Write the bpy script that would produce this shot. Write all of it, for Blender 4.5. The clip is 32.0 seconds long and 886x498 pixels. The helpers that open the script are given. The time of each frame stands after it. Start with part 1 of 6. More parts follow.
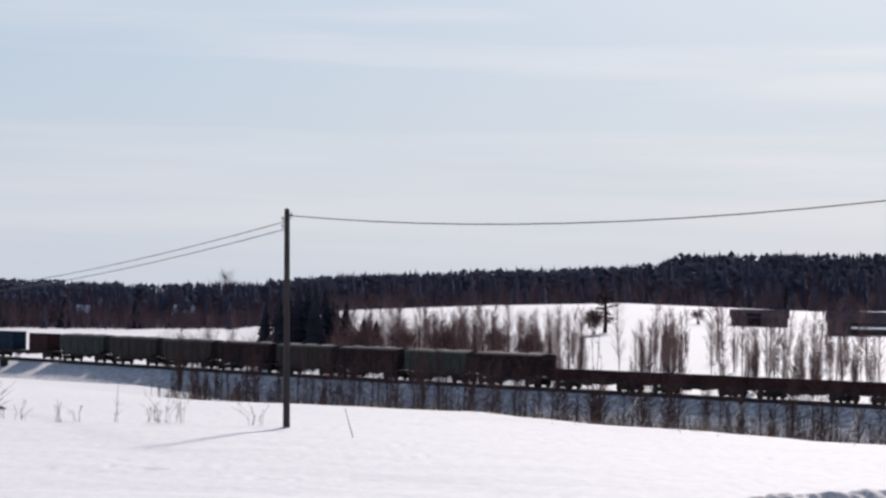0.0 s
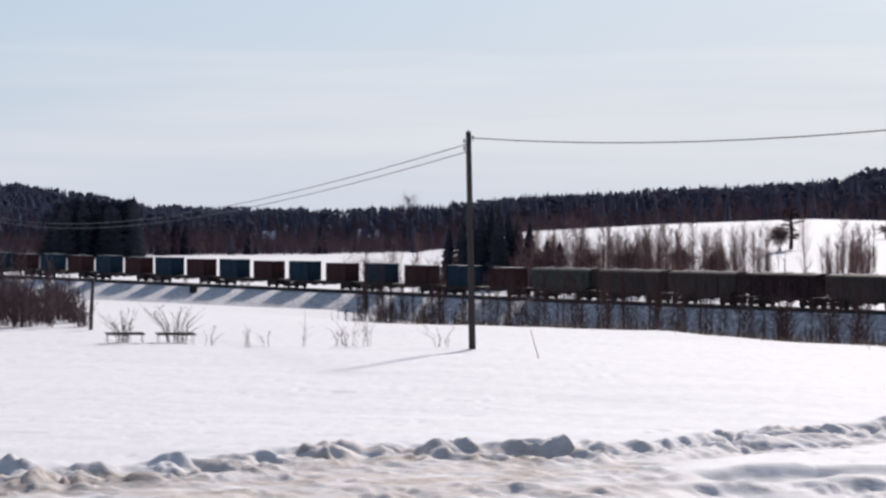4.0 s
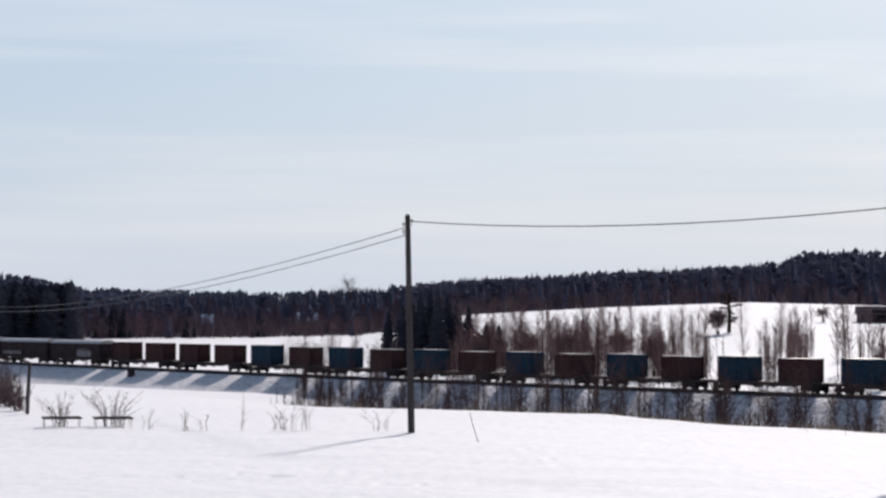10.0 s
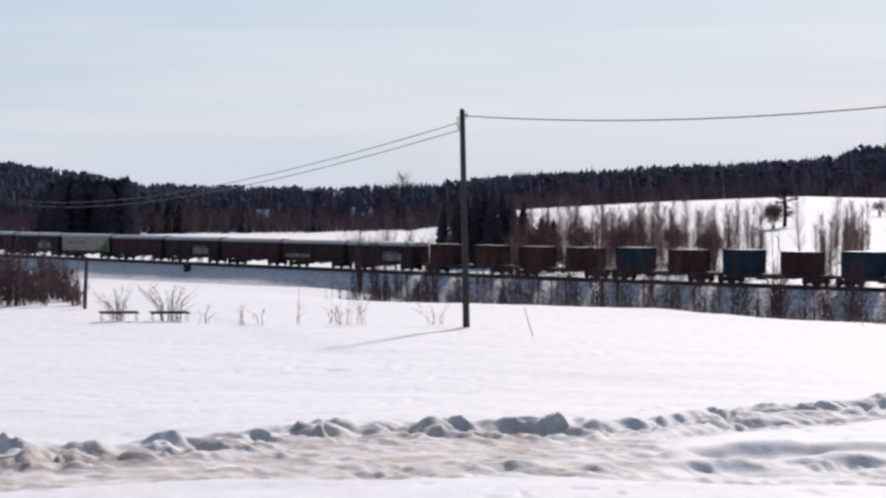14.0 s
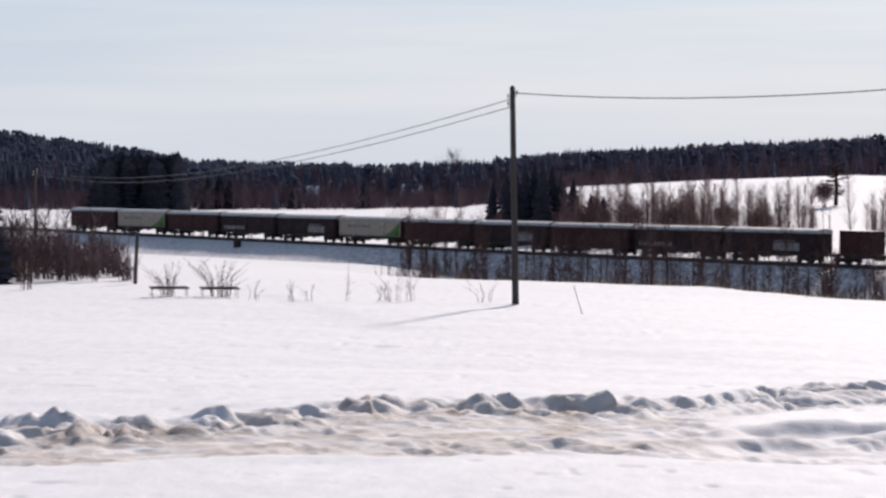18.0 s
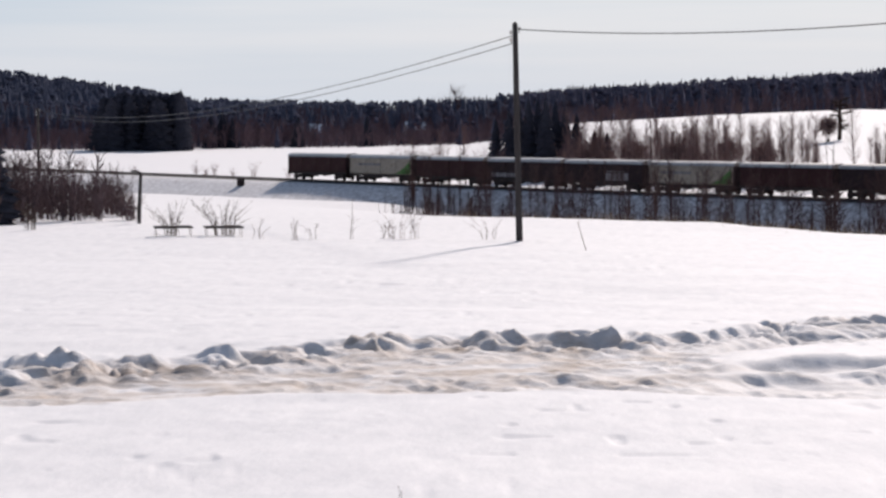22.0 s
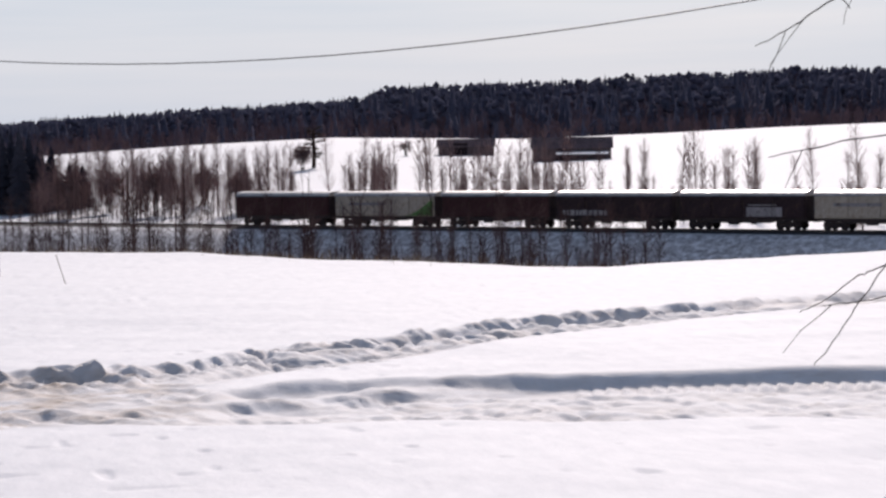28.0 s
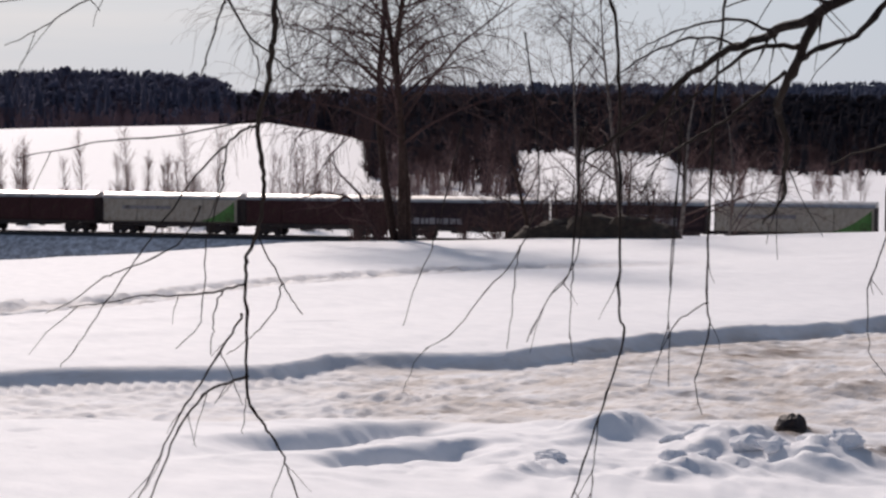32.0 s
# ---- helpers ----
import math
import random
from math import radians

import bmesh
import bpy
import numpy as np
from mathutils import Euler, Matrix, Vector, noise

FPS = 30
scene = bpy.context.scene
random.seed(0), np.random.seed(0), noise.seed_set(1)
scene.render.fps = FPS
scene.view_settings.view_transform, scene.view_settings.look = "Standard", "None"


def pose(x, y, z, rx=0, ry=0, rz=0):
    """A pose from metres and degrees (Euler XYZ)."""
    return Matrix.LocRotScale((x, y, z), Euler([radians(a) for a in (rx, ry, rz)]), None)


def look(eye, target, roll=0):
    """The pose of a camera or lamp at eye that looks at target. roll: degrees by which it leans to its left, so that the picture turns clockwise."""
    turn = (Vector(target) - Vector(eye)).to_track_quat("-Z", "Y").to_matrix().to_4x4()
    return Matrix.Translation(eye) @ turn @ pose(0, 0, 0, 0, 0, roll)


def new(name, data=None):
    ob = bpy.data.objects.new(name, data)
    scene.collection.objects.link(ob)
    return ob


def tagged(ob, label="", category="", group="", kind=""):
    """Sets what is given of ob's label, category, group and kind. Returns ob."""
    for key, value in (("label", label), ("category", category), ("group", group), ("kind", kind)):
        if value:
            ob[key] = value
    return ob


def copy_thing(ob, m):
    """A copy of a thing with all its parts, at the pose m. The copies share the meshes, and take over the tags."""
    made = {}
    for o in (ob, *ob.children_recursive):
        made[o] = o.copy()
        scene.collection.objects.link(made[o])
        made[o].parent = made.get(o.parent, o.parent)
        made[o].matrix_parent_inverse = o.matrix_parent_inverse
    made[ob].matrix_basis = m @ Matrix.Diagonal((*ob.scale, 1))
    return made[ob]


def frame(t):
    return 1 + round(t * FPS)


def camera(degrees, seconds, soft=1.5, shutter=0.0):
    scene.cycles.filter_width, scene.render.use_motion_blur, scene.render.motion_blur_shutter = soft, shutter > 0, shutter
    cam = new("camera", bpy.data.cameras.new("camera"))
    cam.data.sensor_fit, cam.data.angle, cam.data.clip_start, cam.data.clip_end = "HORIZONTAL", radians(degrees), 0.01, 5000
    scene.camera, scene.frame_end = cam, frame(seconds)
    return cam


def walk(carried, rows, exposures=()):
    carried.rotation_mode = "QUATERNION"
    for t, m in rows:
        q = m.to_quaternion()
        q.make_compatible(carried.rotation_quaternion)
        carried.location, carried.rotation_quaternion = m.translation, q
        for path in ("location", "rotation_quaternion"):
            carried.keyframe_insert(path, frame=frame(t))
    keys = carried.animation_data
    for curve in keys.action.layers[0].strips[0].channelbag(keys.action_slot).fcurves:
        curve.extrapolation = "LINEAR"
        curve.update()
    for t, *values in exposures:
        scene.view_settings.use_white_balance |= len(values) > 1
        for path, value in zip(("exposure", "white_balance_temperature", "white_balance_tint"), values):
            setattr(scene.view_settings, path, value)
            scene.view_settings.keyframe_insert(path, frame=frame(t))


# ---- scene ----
SECONDS = 32.0
EYE = 4.4

cam = camera(22.82, SECONDS, soft=2.6)

def held(tilt, roll, turn):
    """The camera on a bent arm: it swings to the side as its holder turns far to the right."""
    blend = min(max((-turn - 8.0) / 6.0, 0.0), 1.0)
    swing = 0.36 * radians(-turn - 27.25) * blend * blend * (3 - 2 * blend)
    return pose(0.89 * swing, -0.456 * swing, EYE, tilt, roll, turn)


walk(cam, [
    (0, held(91.653, -1.209, -4.273)), (0.5, held(91.61, -0.883, -0.983)),
    (1, held(90.49, -0.041, -1.119)), (1.5, held(90.175, 0.815, -0.692)),
    (2, held(90.235, 0.426, 0.033)), (2.5, held(90.123, 0.157, 0.238)),
    (3, held(89.85, -0.151, 0.676)), (3.5, held(89.536, -0.136, 0.635)),
    (5.5, held(89.578, -0.514, -0.302)), (6, held(89.654, -0.733, -0.545)),
    (6.5, held(89.486, -0.812, -0.409)), (7, held(89.615, -0.922, -0.455)),
    (7.5, held(89.632, -0.881, -0.638)), (8, held(91.171, -0.672, 0.061)),
    (8.5, held(91.455, -0.967, -0.645)), (9, held(92.278, -0.511, -1.122)),
    (9.5, held(92.308, -0.428, -0.963)), (10, held(91.715, -0.127, -1.081)),
    (10.5, held(90.053, -0.095, -0.784)), (11, held(89.589, 0.003, -0.083)),
    (11.5, held(89.349, 0.079, -0.243)), (12, held(89.005, 0.023, -0.117)),
    (12.5, held(89.418, 0.186, 0.099)), (13, held(89.432, 0.14, 0)),
    (13.5, held(89.184, 0.2, 0.278)), (14, held(88.965, -0.025, 0.347)),
    (14.5, held(88.858, 0.02, 0.625)), (16.5, held(88.543, -0.307, 1.246)),
    (17, held(88.611, -0.285, 1.479)), (17.5, held(88.605, -0.313, 1.722)),
    (18, held(88.362, -0.289, 1.645)), (18.5, held(87.94, -0.212, 1.782)),
    (19, held(87.597, -0.083, 1.945)), (19.5, held(87.095, 0.052, 1.878)),
    (20, held(87.044, 0.178, 1.52)), (20.5, held(86.304, 0.323, 1.618)),
    (21, held(86.602, -0.042, 1.109)), (21.5, held(86.923, 0.036, 1.426)),
    (22, held(86.726, 0.138, 1.725)), (22.5, held(86.035, -0.148, 1.623)),
    (23, held(86.212, 0.546, 0.901)), (23.5, held(85.952, 0.468, -0.689)),
    (24, held(86.561, 0.694, -1.155)), (24.5, held(87.093, 0.693, -2.705)),
    (25, held(87.492, 0.575, -5.626)), (25.5, held(87.504, 0.477, -8.102)),
    (27.5, held(87.384, 0.918, -11.929)), (28, held(87.383, 0.97, -11.881)),
    (28.5, held(86.931, 1.132, -14.133)), (29, held(87.349, 0.762, -17.338)),
    (29.5, held(87.342, 0.71, -19.013)), (30, held(87.67, 0.772, -21.066)),
    (30.5, held(87.079, 0.261, -24.563)), (31, held(87.498, 0.008, -27.251)),
    (31.5, held(87.64, -0.066, -28.152)), (32, held(87.315, -0.33, -30.745)),
], exposures=[(0.0, -0.06, 6620, 15), (1.0, 0.03, 6650, 15), (9.0, 0.03, 6600, 14), (17.0, 0.06, 6720, 16), (20.0, 0.07, 6900, 15), (25.0, 0.04, 6800, 16), (28.5, -0.05, 6700, 17), (SECONDS, -0.15, 6900, 17)])

# ---- light ----
SUN_AZ, SUN_EL = 18.0, 30.0
world = bpy.data.worlds.new("sky")
scene.world = world
world.use_nodes = True
wn = world.node_tree
wn.nodes.clear()
sky = wn.nodes.new("ShaderNodeTexSky")
sky.sky_type = "NISHITA"
sky.sun_disc = False
sky.sun_elevation = radians(SUN_EL)
sky.sun_rotation = radians(SUN_AZ)
sky.air_density = 1.0
sky.dust_density = 1.5
sky.ozone_density = 1.5
# thin high cloud: a veil that thickens towards the horizon, with faint streaks
w_co = wn.nodes.new("ShaderNodeTexCoord")
w_sep = wn.nodes.new("ShaderNodeSeparateXYZ")
w_veil = wn.nodes.new("ShaderNodeMapRange")
w_veil.inputs["From Min"].default_value = 0.0
w_veil.inputs["From Max"].default_value = 0.6
w_veil.inputs["To Min"].default_value = 0.93
w_veil.inputs["To Max"].default_value = 0.15
w_map = wn.nodes.new("ShaderNodeMapping")
w_map.inputs["Scale"].default_value = (0.9, 0.9, 15.0)
w_map.inputs["Rotation"].default_value = (0.02, -0.03, 0.0)
w_noise = wn.nodes.new("ShaderNodeTexNoise")
w_noise.inputs["Scale"].default_value = 2.4
w_noise.inputs["Detail"].default_value = 5.0
w_noise.inputs["Roughness"].default_value = 0.5
w_ramp = wn.nodes.new("ShaderNodeValToRGB")
w_ramp.color_ramp.elements[0].position = 0.46
w_ramp.color_ramp.elements[0].color = (5.45, 7.45, 9.55, 1)
w_ramp.color_ramp.elements[1].position = 0.64
w_ramp.color_ramp.elements[1].color = (7.5, 8.8, 10.3, 1)
w_low = wn.nodes.new("ShaderNodeMapRange")
w_low.inputs["From Min"].default_value = 0.0
w_low.inputs["From Max"].default_value = 0.12
w_low.inputs["To Min"].default_value = 0.7
w_low.inputs["To Max"].default_value = 0.0
w_pale = wn.nodes.new("ShaderNodeMix")
w_pale.data_type = "RGBA"
w_pale.inputs["B"].default_value = (7.9, 8.85, 10.0, 1)
w_mix = wn.nodes.new("ShaderNodeMix")
w_mix.data_type = "RGBA"
# the veil is brightest towards the sun and dimmer behind
w_dot = wn.nodes.new("ShaderNodeVectorMath")
w_dot.operation = "DOT_PRODUCT"
w_dot.inputs[1].default_value = (math.sin(radians(SUN_AZ)) * math.cos(radians(SUN_EL)), math.cos(radians(SUN_AZ)) * math.cos(radians(SUN_EL)), math.sin(radians(SUN_EL)))
w_fwd = wn.nodes.new("ShaderNodeMapRange")
w_fwd.inputs["From Min"].default_value = -0.5
w_fwd.inputs["From Max"].default_value = 0.75
w_fwd.inputs["To Min"].default_value = 0.0
w_fwd.inputs["To Max"].default_value = 1.0
w_dim = wn.nodes.new("ShaderNodeVectorMath")
w_dim.operation = "MULTIPLY"
w_back = wn.nodes.new("ShaderNodeMix")
w_back.data_type = "RGBA"
w_back.inputs["A"].default_value = (0.31, 0.36, 0.45, 1)
w_back.inputs["B"].default_value = (1, 1, 1, 1)
w_bg = wn.nodes.new("ShaderNodeBackground")
w_bg.inputs["Strength"].default_value = 0.08
w_out = wn.nodes.new("ShaderNodeOutputWorld")
wn.links.new(w_co.outputs["Generated"], w_sep.inputs["Vector"])
wn.links.new(w_sep.outputs["Z"], w_veil.inputs["Value"])
wn.links.new(w_sep.outputs["Z"], w_low.inputs["Value"])
wn.links.new(w_co.outputs["Generated"], w_map.inputs["Vector"])
wn.links.new(w_map.outputs["Vector"], w_noise.inputs["Vector"])
wn.links.new(w_noise.outputs["Fac"], w_ramp.inputs["Fac"])
wn.links.new(w_low.outputs["Result"], w_pale.inputs["Factor"])
wn.links.new(w_ramp.outputs["Color"], w_pale.inputs["A"])
wn.links.new(w_veil.outputs["Result"], w_mix.inputs["Factor"])
wn.links.new(sky.outputs["Color"], w_mix.inputs["A"])
wn.links.new(w_co.outputs["Generated"], w_dot.inputs[0])
wn.links.new(w_dot.outputs["Value"], w_fwd.inputs["Value"])
wn.links.new(w_pale.outputs["Result"], w_dim.inputs[0])
wn.links.new(w_fwd.outputs["Result"], w_back.inputs["Factor"])
wn.links.new(w_back.outputs["Result"], w_dim.inputs[1])
wn.links.new(w_dim.outputs["Vector"], w_mix.inputs["B"])
wn.links.new(w_mix.outputs["Result"], w_bg.inputs["Color"])
wn.links.new(w_bg.outputs["Background"], w_out.inputs["Surface"])

sun_data = bpy.data.lights.new("sun", "SUN")
sun_data.energy = 4.3
sun_data.angle = radians(4.0)
sun_data.color = (1.0, 0.94, 0.89)
sun = new("sun", sun_data)
_a, _e = radians(SUN_AZ), radians(SUN_EL)
sun.matrix_world = look((60 * math.sin(_a) * math.cos(_e), 60 * math.cos(_a) * math.cos(_e), 60 * math.sin(_e)), (0, 0, 0))


# ---- materials ----
def shader(name):
    m = bpy.data.materials.new(name)
    m.use_nodes = True
    nt = m.node_tree
    return m, nt, nt.nodes["Principled BSDF"]


def noise_node(nt, scale, detail=4.0, rough=0.55, stretch=None):
    co = nt.nodes.new("ShaderNodeTexCoord")
    n = nt.nodes.new("ShaderNodeTexNoise")
    n.inputs["Scale"].default_value = scale
    n.inputs["Detail"].default_value = detail
    n.inputs["Roughness"].default_value = rough
    if stretch:
        mp = nt.nodes.new("ShaderNodeMapping")
        mp.inputs["Scale"].default_value = stretch
        nt.links.new(co.outputs["Object"], mp.inputs["Vector"])
        nt.links.new(mp.outputs["Vector"], n.inputs["Vector"])
    else:
        nt.links.new(co.outputs["Object"], n.inputs["Vector"])
    return n


def ramp_node(nt, source, a, b, ca, cb):
    r = nt.nodes.new("ShaderNodeValToRGB")
    r.color_ramp.elements[0].position, r.color_ramp.elements[0].color = a, (*ca, 1)
    r.color_ramp.elements[1].position, r.color_ramp.elements[1].color = b, (*cb, 1)
    nt.links.new(source, r.inputs["Fac"])
    return r


def mix_node(nt, fac, a, b, blend="MIX"):
    m = nt.nodes.new("ShaderNodeMix")
    m.data_type = "RGBA"
    m.blend_type = blend
    for key, value in (("Factor", fac), ("A", a), ("B", b)):
        if isinstance(value, (int, float)):
            m.inputs[key].default_value = value
        elif isinstance(value, tuple):
            m.inputs[key].default_value = (*value, 1)
        else:
            nt.links.new(value, m.inputs[key])
    return m.outputs["Result"]


def bump_node(nt, p, height, strength, distance):
    b = nt.nodes.new("ShaderNodeBump")
    b.inputs["Strength"].default_value = strength
    b.inputs["Distance"].default_value = distance
    nt.links.new(height, b.inputs["Height"])
    nt.links.new(b.outputs["Normal"], p.inputs["Normal"])
    return b


def plain(name, dark, light, rough=0.7, scale=3.0, metal=0.0, bump=0.15, stain=None, stretch=None, vary=0.0, gloss=0.4):
    """Two tones at a coarse and a fine scale, with relief; stain: a third tone in blotches."""
    m, nt, p = shader(name)
    coarse = noise_node(nt, scale, 5, 0.6, stretch)
    fine = noise_node(nt, scale * 9, 3, 0.6, stretch)
    tone = ramp_node(nt, coarse.outputs["Fac"], 0.3, 0.72, dark, light)
    grain = ramp_node(nt, fine.outputs["Fac"], 0.25, 0.75, (0.78, 0.78, 0.78), (1.12, 1.12, 1.12))
    col = mix_node(nt, 1.0, tone.outputs["Color"], grain.outputs["Color"], "MULTIPLY")
    if stain:
        blot = noise_node(nt, scale * 2.3, 6, 0.65)
        f = ramp_node(nt, blot.outputs["Fac"], 0.52, 0.68, (0, 0, 0), (0.8, 0.8, 0.8))
        col = mix_node(nt, f.outputs["Color"], col, stain)
    if vary:
        info = nt.nodes.new("ShaderNodeObjectInfo")
        f = ramp_node(nt, info.outputs["Random"], 0.0, 1.0, (1 - vary,) * 3, (1 + vary,) * 3)
        col = mix_node(nt, 1.0, col, f.outputs["Color"], "MULTIPLY")
    nt.links.new(col, p.inputs["Base Color"])
    p.inputs["Roughness"].default_value = rough
    p.inputs["Metallic"].default_value = metal
    p.inputs["Specular IOR Level"].default_value = gloss
    if bump:
        bump_node(nt, p, fine.outputs["Fac"], bump, 0.02)
    return m


def backlit(m, share, tint):
    """Thin needles and twigs let part of the light through from behind."""
    nt = m.node_tree
    p, out = nt.nodes["Principled BSDF"], nt.nodes["Material Output"]
    tr = nt.nodes.new("ShaderNodeBsdfTranslucent")
    tr.inputs["Color"].default_value = (*tint, 1)
    mx = nt.nodes.new("ShaderNodeMixShader")
    mx.inputs["Fac"].default_value = share
    nt.links.new(p.outputs["BSDF"], mx.inputs[1])
    nt.links.new(tr.outputs["BSDF"], mx.inputs[2])
    nt.links.new(mx.outputs["Shader"], out.inputs["Surface"])
    return m


def snow_material(name, road=False, grassy=0.0, relief=0.24):
    m, nt, p = shader(name)
    big = noise_node(nt, 0.35, 4, 0.5, (1.0, 0.35, 1.0))
    mid = noise_node(nt, 2.2, 6, 0.62, (1.0, 0.5, 1.0))
    grit = noise_node(nt, 14.0, 4, 0.6)
    tone = ramp_node(nt, mid.outputs["Fac"], 0.3, 0.7, (0.74, 0.745, 0.765), (0.845, 0.84, 0.855))
    col = tone.outputs["Color"]
    if road:
        at = nt.nodes.new("ShaderNodeAttribute")
        at.attribute_name = "dirt"
        blot = noise_node(nt, 1.1, 7, 0.68, (0.55, 1.0, 1.0))
        f = nt.nodes.new("ShaderNodeMath")
        f.operation = "MULTIPLY"
        patchy = ramp_node(nt, blot.outputs["Fac"], 0.36, 0.66, (0.08, 0.08, 0.08), (1, 1, 1))
        nt.links.new(at.outputs["Fac"], f.inputs[0])
        nt.links.new(patchy.outputs["Color"], f.inputs[1])
        col = mix_node(nt, f.outputs[0], col, (0.47, 0.385, 0.315))
        streak = noise_node(nt, 2.6, 5, 0.62, (0.35, 1.3, 1.0))
        smear = ramp_node(nt, streak.outputs["Fac"], 0.56, 0.70, (0, 0, 0), (0.75, 0.75, 0.75))
        muddy = nt.nodes.new("ShaderNodeMath")
        muddy.operation = "MULTIPLY"
        nt.links.new(at.outputs["Fac"], muddy.inputs[0])
        nt.links.new(smear.outputs["Color"], muddy.inputs[1])
        col = mix_node(nt, muddy.outputs[0], col, (0.25, 0.175, 0.125))
        ea = nt.nodes.new("ShaderNodeAttribute")
        ea.attribute_name = "earth"
        col = mix_node(nt, ea.outputs["Fac"], col, (0.085, 0.046, 0.026))
        scuff = noise_node(nt, 5.5, 5, 0.65, (0.35, 1.0, 1.0))
        rutted = nt.nodes.new("ShaderNodeMath")
        rutted.operation = "MULTIPLY"
        nt.links.new(scuff.outputs["Fac"], rutted.inputs[0])
        nt.links.new(at.outputs["Fac"], rutted.inputs[1])
        # far woodland floor, its colour darkened for the shade under the canopy
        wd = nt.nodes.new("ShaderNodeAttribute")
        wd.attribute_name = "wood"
        floor_shade = ramp_node(nt, big.outputs["Fac"], 0.3, 0.7, (0.065, 0.057, 0.072), (0.09, 0.078, 0.095))
        col = mix_node(nt, wd.outputs["Fac"], col, floor_shade.outputs["Color"])
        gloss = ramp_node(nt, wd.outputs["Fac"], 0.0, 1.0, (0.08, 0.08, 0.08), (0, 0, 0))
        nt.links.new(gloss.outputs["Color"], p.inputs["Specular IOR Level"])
    if grassy:
        # dead grass and brush showing through thin snow
        tuft = noise_node(nt, 1.3, 6, 0.7, (1.0, 1.0, 0.45))
        f = ramp_node(nt, tuft.outputs["Fac"], 0.38, 0.6, (0, 0, 0), (grassy, grassy, grassy))
        at = nt.nodes.new("ShaderNodeAttribute")
        at.attribute_name = "grass"
        g = nt.nodes.new("ShaderNodeMath")
        g.operation = "MULTIPLY"
        nt.links.new(at.outputs["Fac"], g.inputs[0])
        nt.links.new(f.outputs["Color"], g.inputs[1])
        col = mix_node(nt, g.outputs[0], col, (0.14, 0.115, 0.12))
    nt.links.new(col, p.inputs["Base Color"])
    p.inputs["Roughness"].default_value = 0.75
    if not road:
        p.inputs["Specular IOR Level"].default_value = 0.08
    add = nt.nodes.new("ShaderNodeMath")
    add.operation = "MULTIPLY_ADD"
    add.inputs[1].default_value = 0.04
    nt.links.new(grit.outputs["Fac"], add.inputs[0])
    nt.links.new(mid.outputs["Fac"], add.inputs[2])
    height = add.outputs[0]
    if road:
        both = nt.nodes.new("ShaderNodeMath")
        both.operation = "MULTIPLY_ADD"
        both.inputs[1].default_value = 2.2
        nt.links.new(rutted.outputs[0], both.inputs[0])
        nt.links.new(height, both.inputs[2])
        height = both.outputs[0]
    bump_node(nt, p, height, relief, 0.10)
    return m


SNOW = snow_material("snow", True)
SNOW_BANK = snow_material("packed_snow")
SNOW_GRASS = snow_material("embankment_snow", grassy=0.75, relief=0.05)
# A darker twig tone for the branches that hang close by.
NEAR_TWIG = plain("dark_birch_twigs", (0.010, 0.007, 0.006), (0.026, 0.018, 0.015), 0.8, 6.0, bump=0.0, gloss=0.1)
BALLAST = plain("ballast", (0.022, 0.018, 0.020), (0.055, 0.047, 0.047), 0.9, 4.0, stain=(0.12, 0.11, 0.11))
RAIL = plain("rail_steel", (0.05, 0.04, 0.035), (0.12, 0.10, 0.09), 0.45, 6.0, metal=0.8)
BARK_BIRCH = plain("birch_bark", (0.085, 0.070, 0.064), (0.23, 0.20, 0.185), 0.8, 2.0, stain=(0.05, 0.045, 0.04), stretch=(1, 1, 4), gloss=0.1)
BARK_OLD = plain("old_bark", (0.026, 0.015, 0.013), (0.066, 0.041, 0.034), 0.9, 3.0, stain=(0.085, 0.06, 0.05), stretch=(2, 2, 0.6), gloss=0.1)
TWIG = plain("twig_bark", (0.044, 0.025, 0.025), (0.098, 0.058, 0.056), 0.85, 5.0, gloss=0.1)
BRUSH = plain("brush_twigs", (0.095, 0.066, 0.070), (0.19, 0.135, 0.138), 0.9, 0.6, vary=0.2, gloss=0.0)
PALE_STEM = plain("pale_dry_stems", (0.17, 0.125, 0.11), (0.32, 0.245, 0.22), 0.9, 3.0, bump=0.0, gloss=0.1)
WILLOW = plain("willow_stems", (0.06, 0.042, 0.032), (0.15, 0.11, 0.08), 0.85, 3.0, gloss=0.1)
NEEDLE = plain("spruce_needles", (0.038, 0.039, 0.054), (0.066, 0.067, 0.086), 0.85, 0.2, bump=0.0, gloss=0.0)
# Far woods: pale bluish tones and strong transmission stand in for air haze.
NEEDLE_HAZED = backlit(plain("hazed_spruce", (0.140, 0.142, 0.194), (0.198, 0.200, 0.268), 0.9, 0.03, bump=0.0, gloss=0.0), 0.5, (0.160, 0.156, 0.216))
RIDGE_HAZED = backlit(plain("hazed_ridge_wood", (0.150, 0.166, 0.226), (0.195, 0.214, 0.286), 0.9, 0.02, bump=0.0, gloss=0.0), 0.55, (0.175, 0.192, 0.262))
WOOD_HAZED = backlit(plain("hazed_bare_wood", (0.175, 0.124, 0.142), (0.265, 0.192, 0.212), 0.9, 0.1, bump=0.0, gloss=0.0), 0.45, (0.185, 0.130, 0.150))
# Eastern wood: darker tones without the haze of the three above.
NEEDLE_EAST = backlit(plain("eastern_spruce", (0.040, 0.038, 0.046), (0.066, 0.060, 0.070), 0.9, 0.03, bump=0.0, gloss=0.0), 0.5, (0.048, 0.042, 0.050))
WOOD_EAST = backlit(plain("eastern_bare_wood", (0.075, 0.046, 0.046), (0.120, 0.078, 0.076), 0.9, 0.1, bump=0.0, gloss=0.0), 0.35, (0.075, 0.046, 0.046))
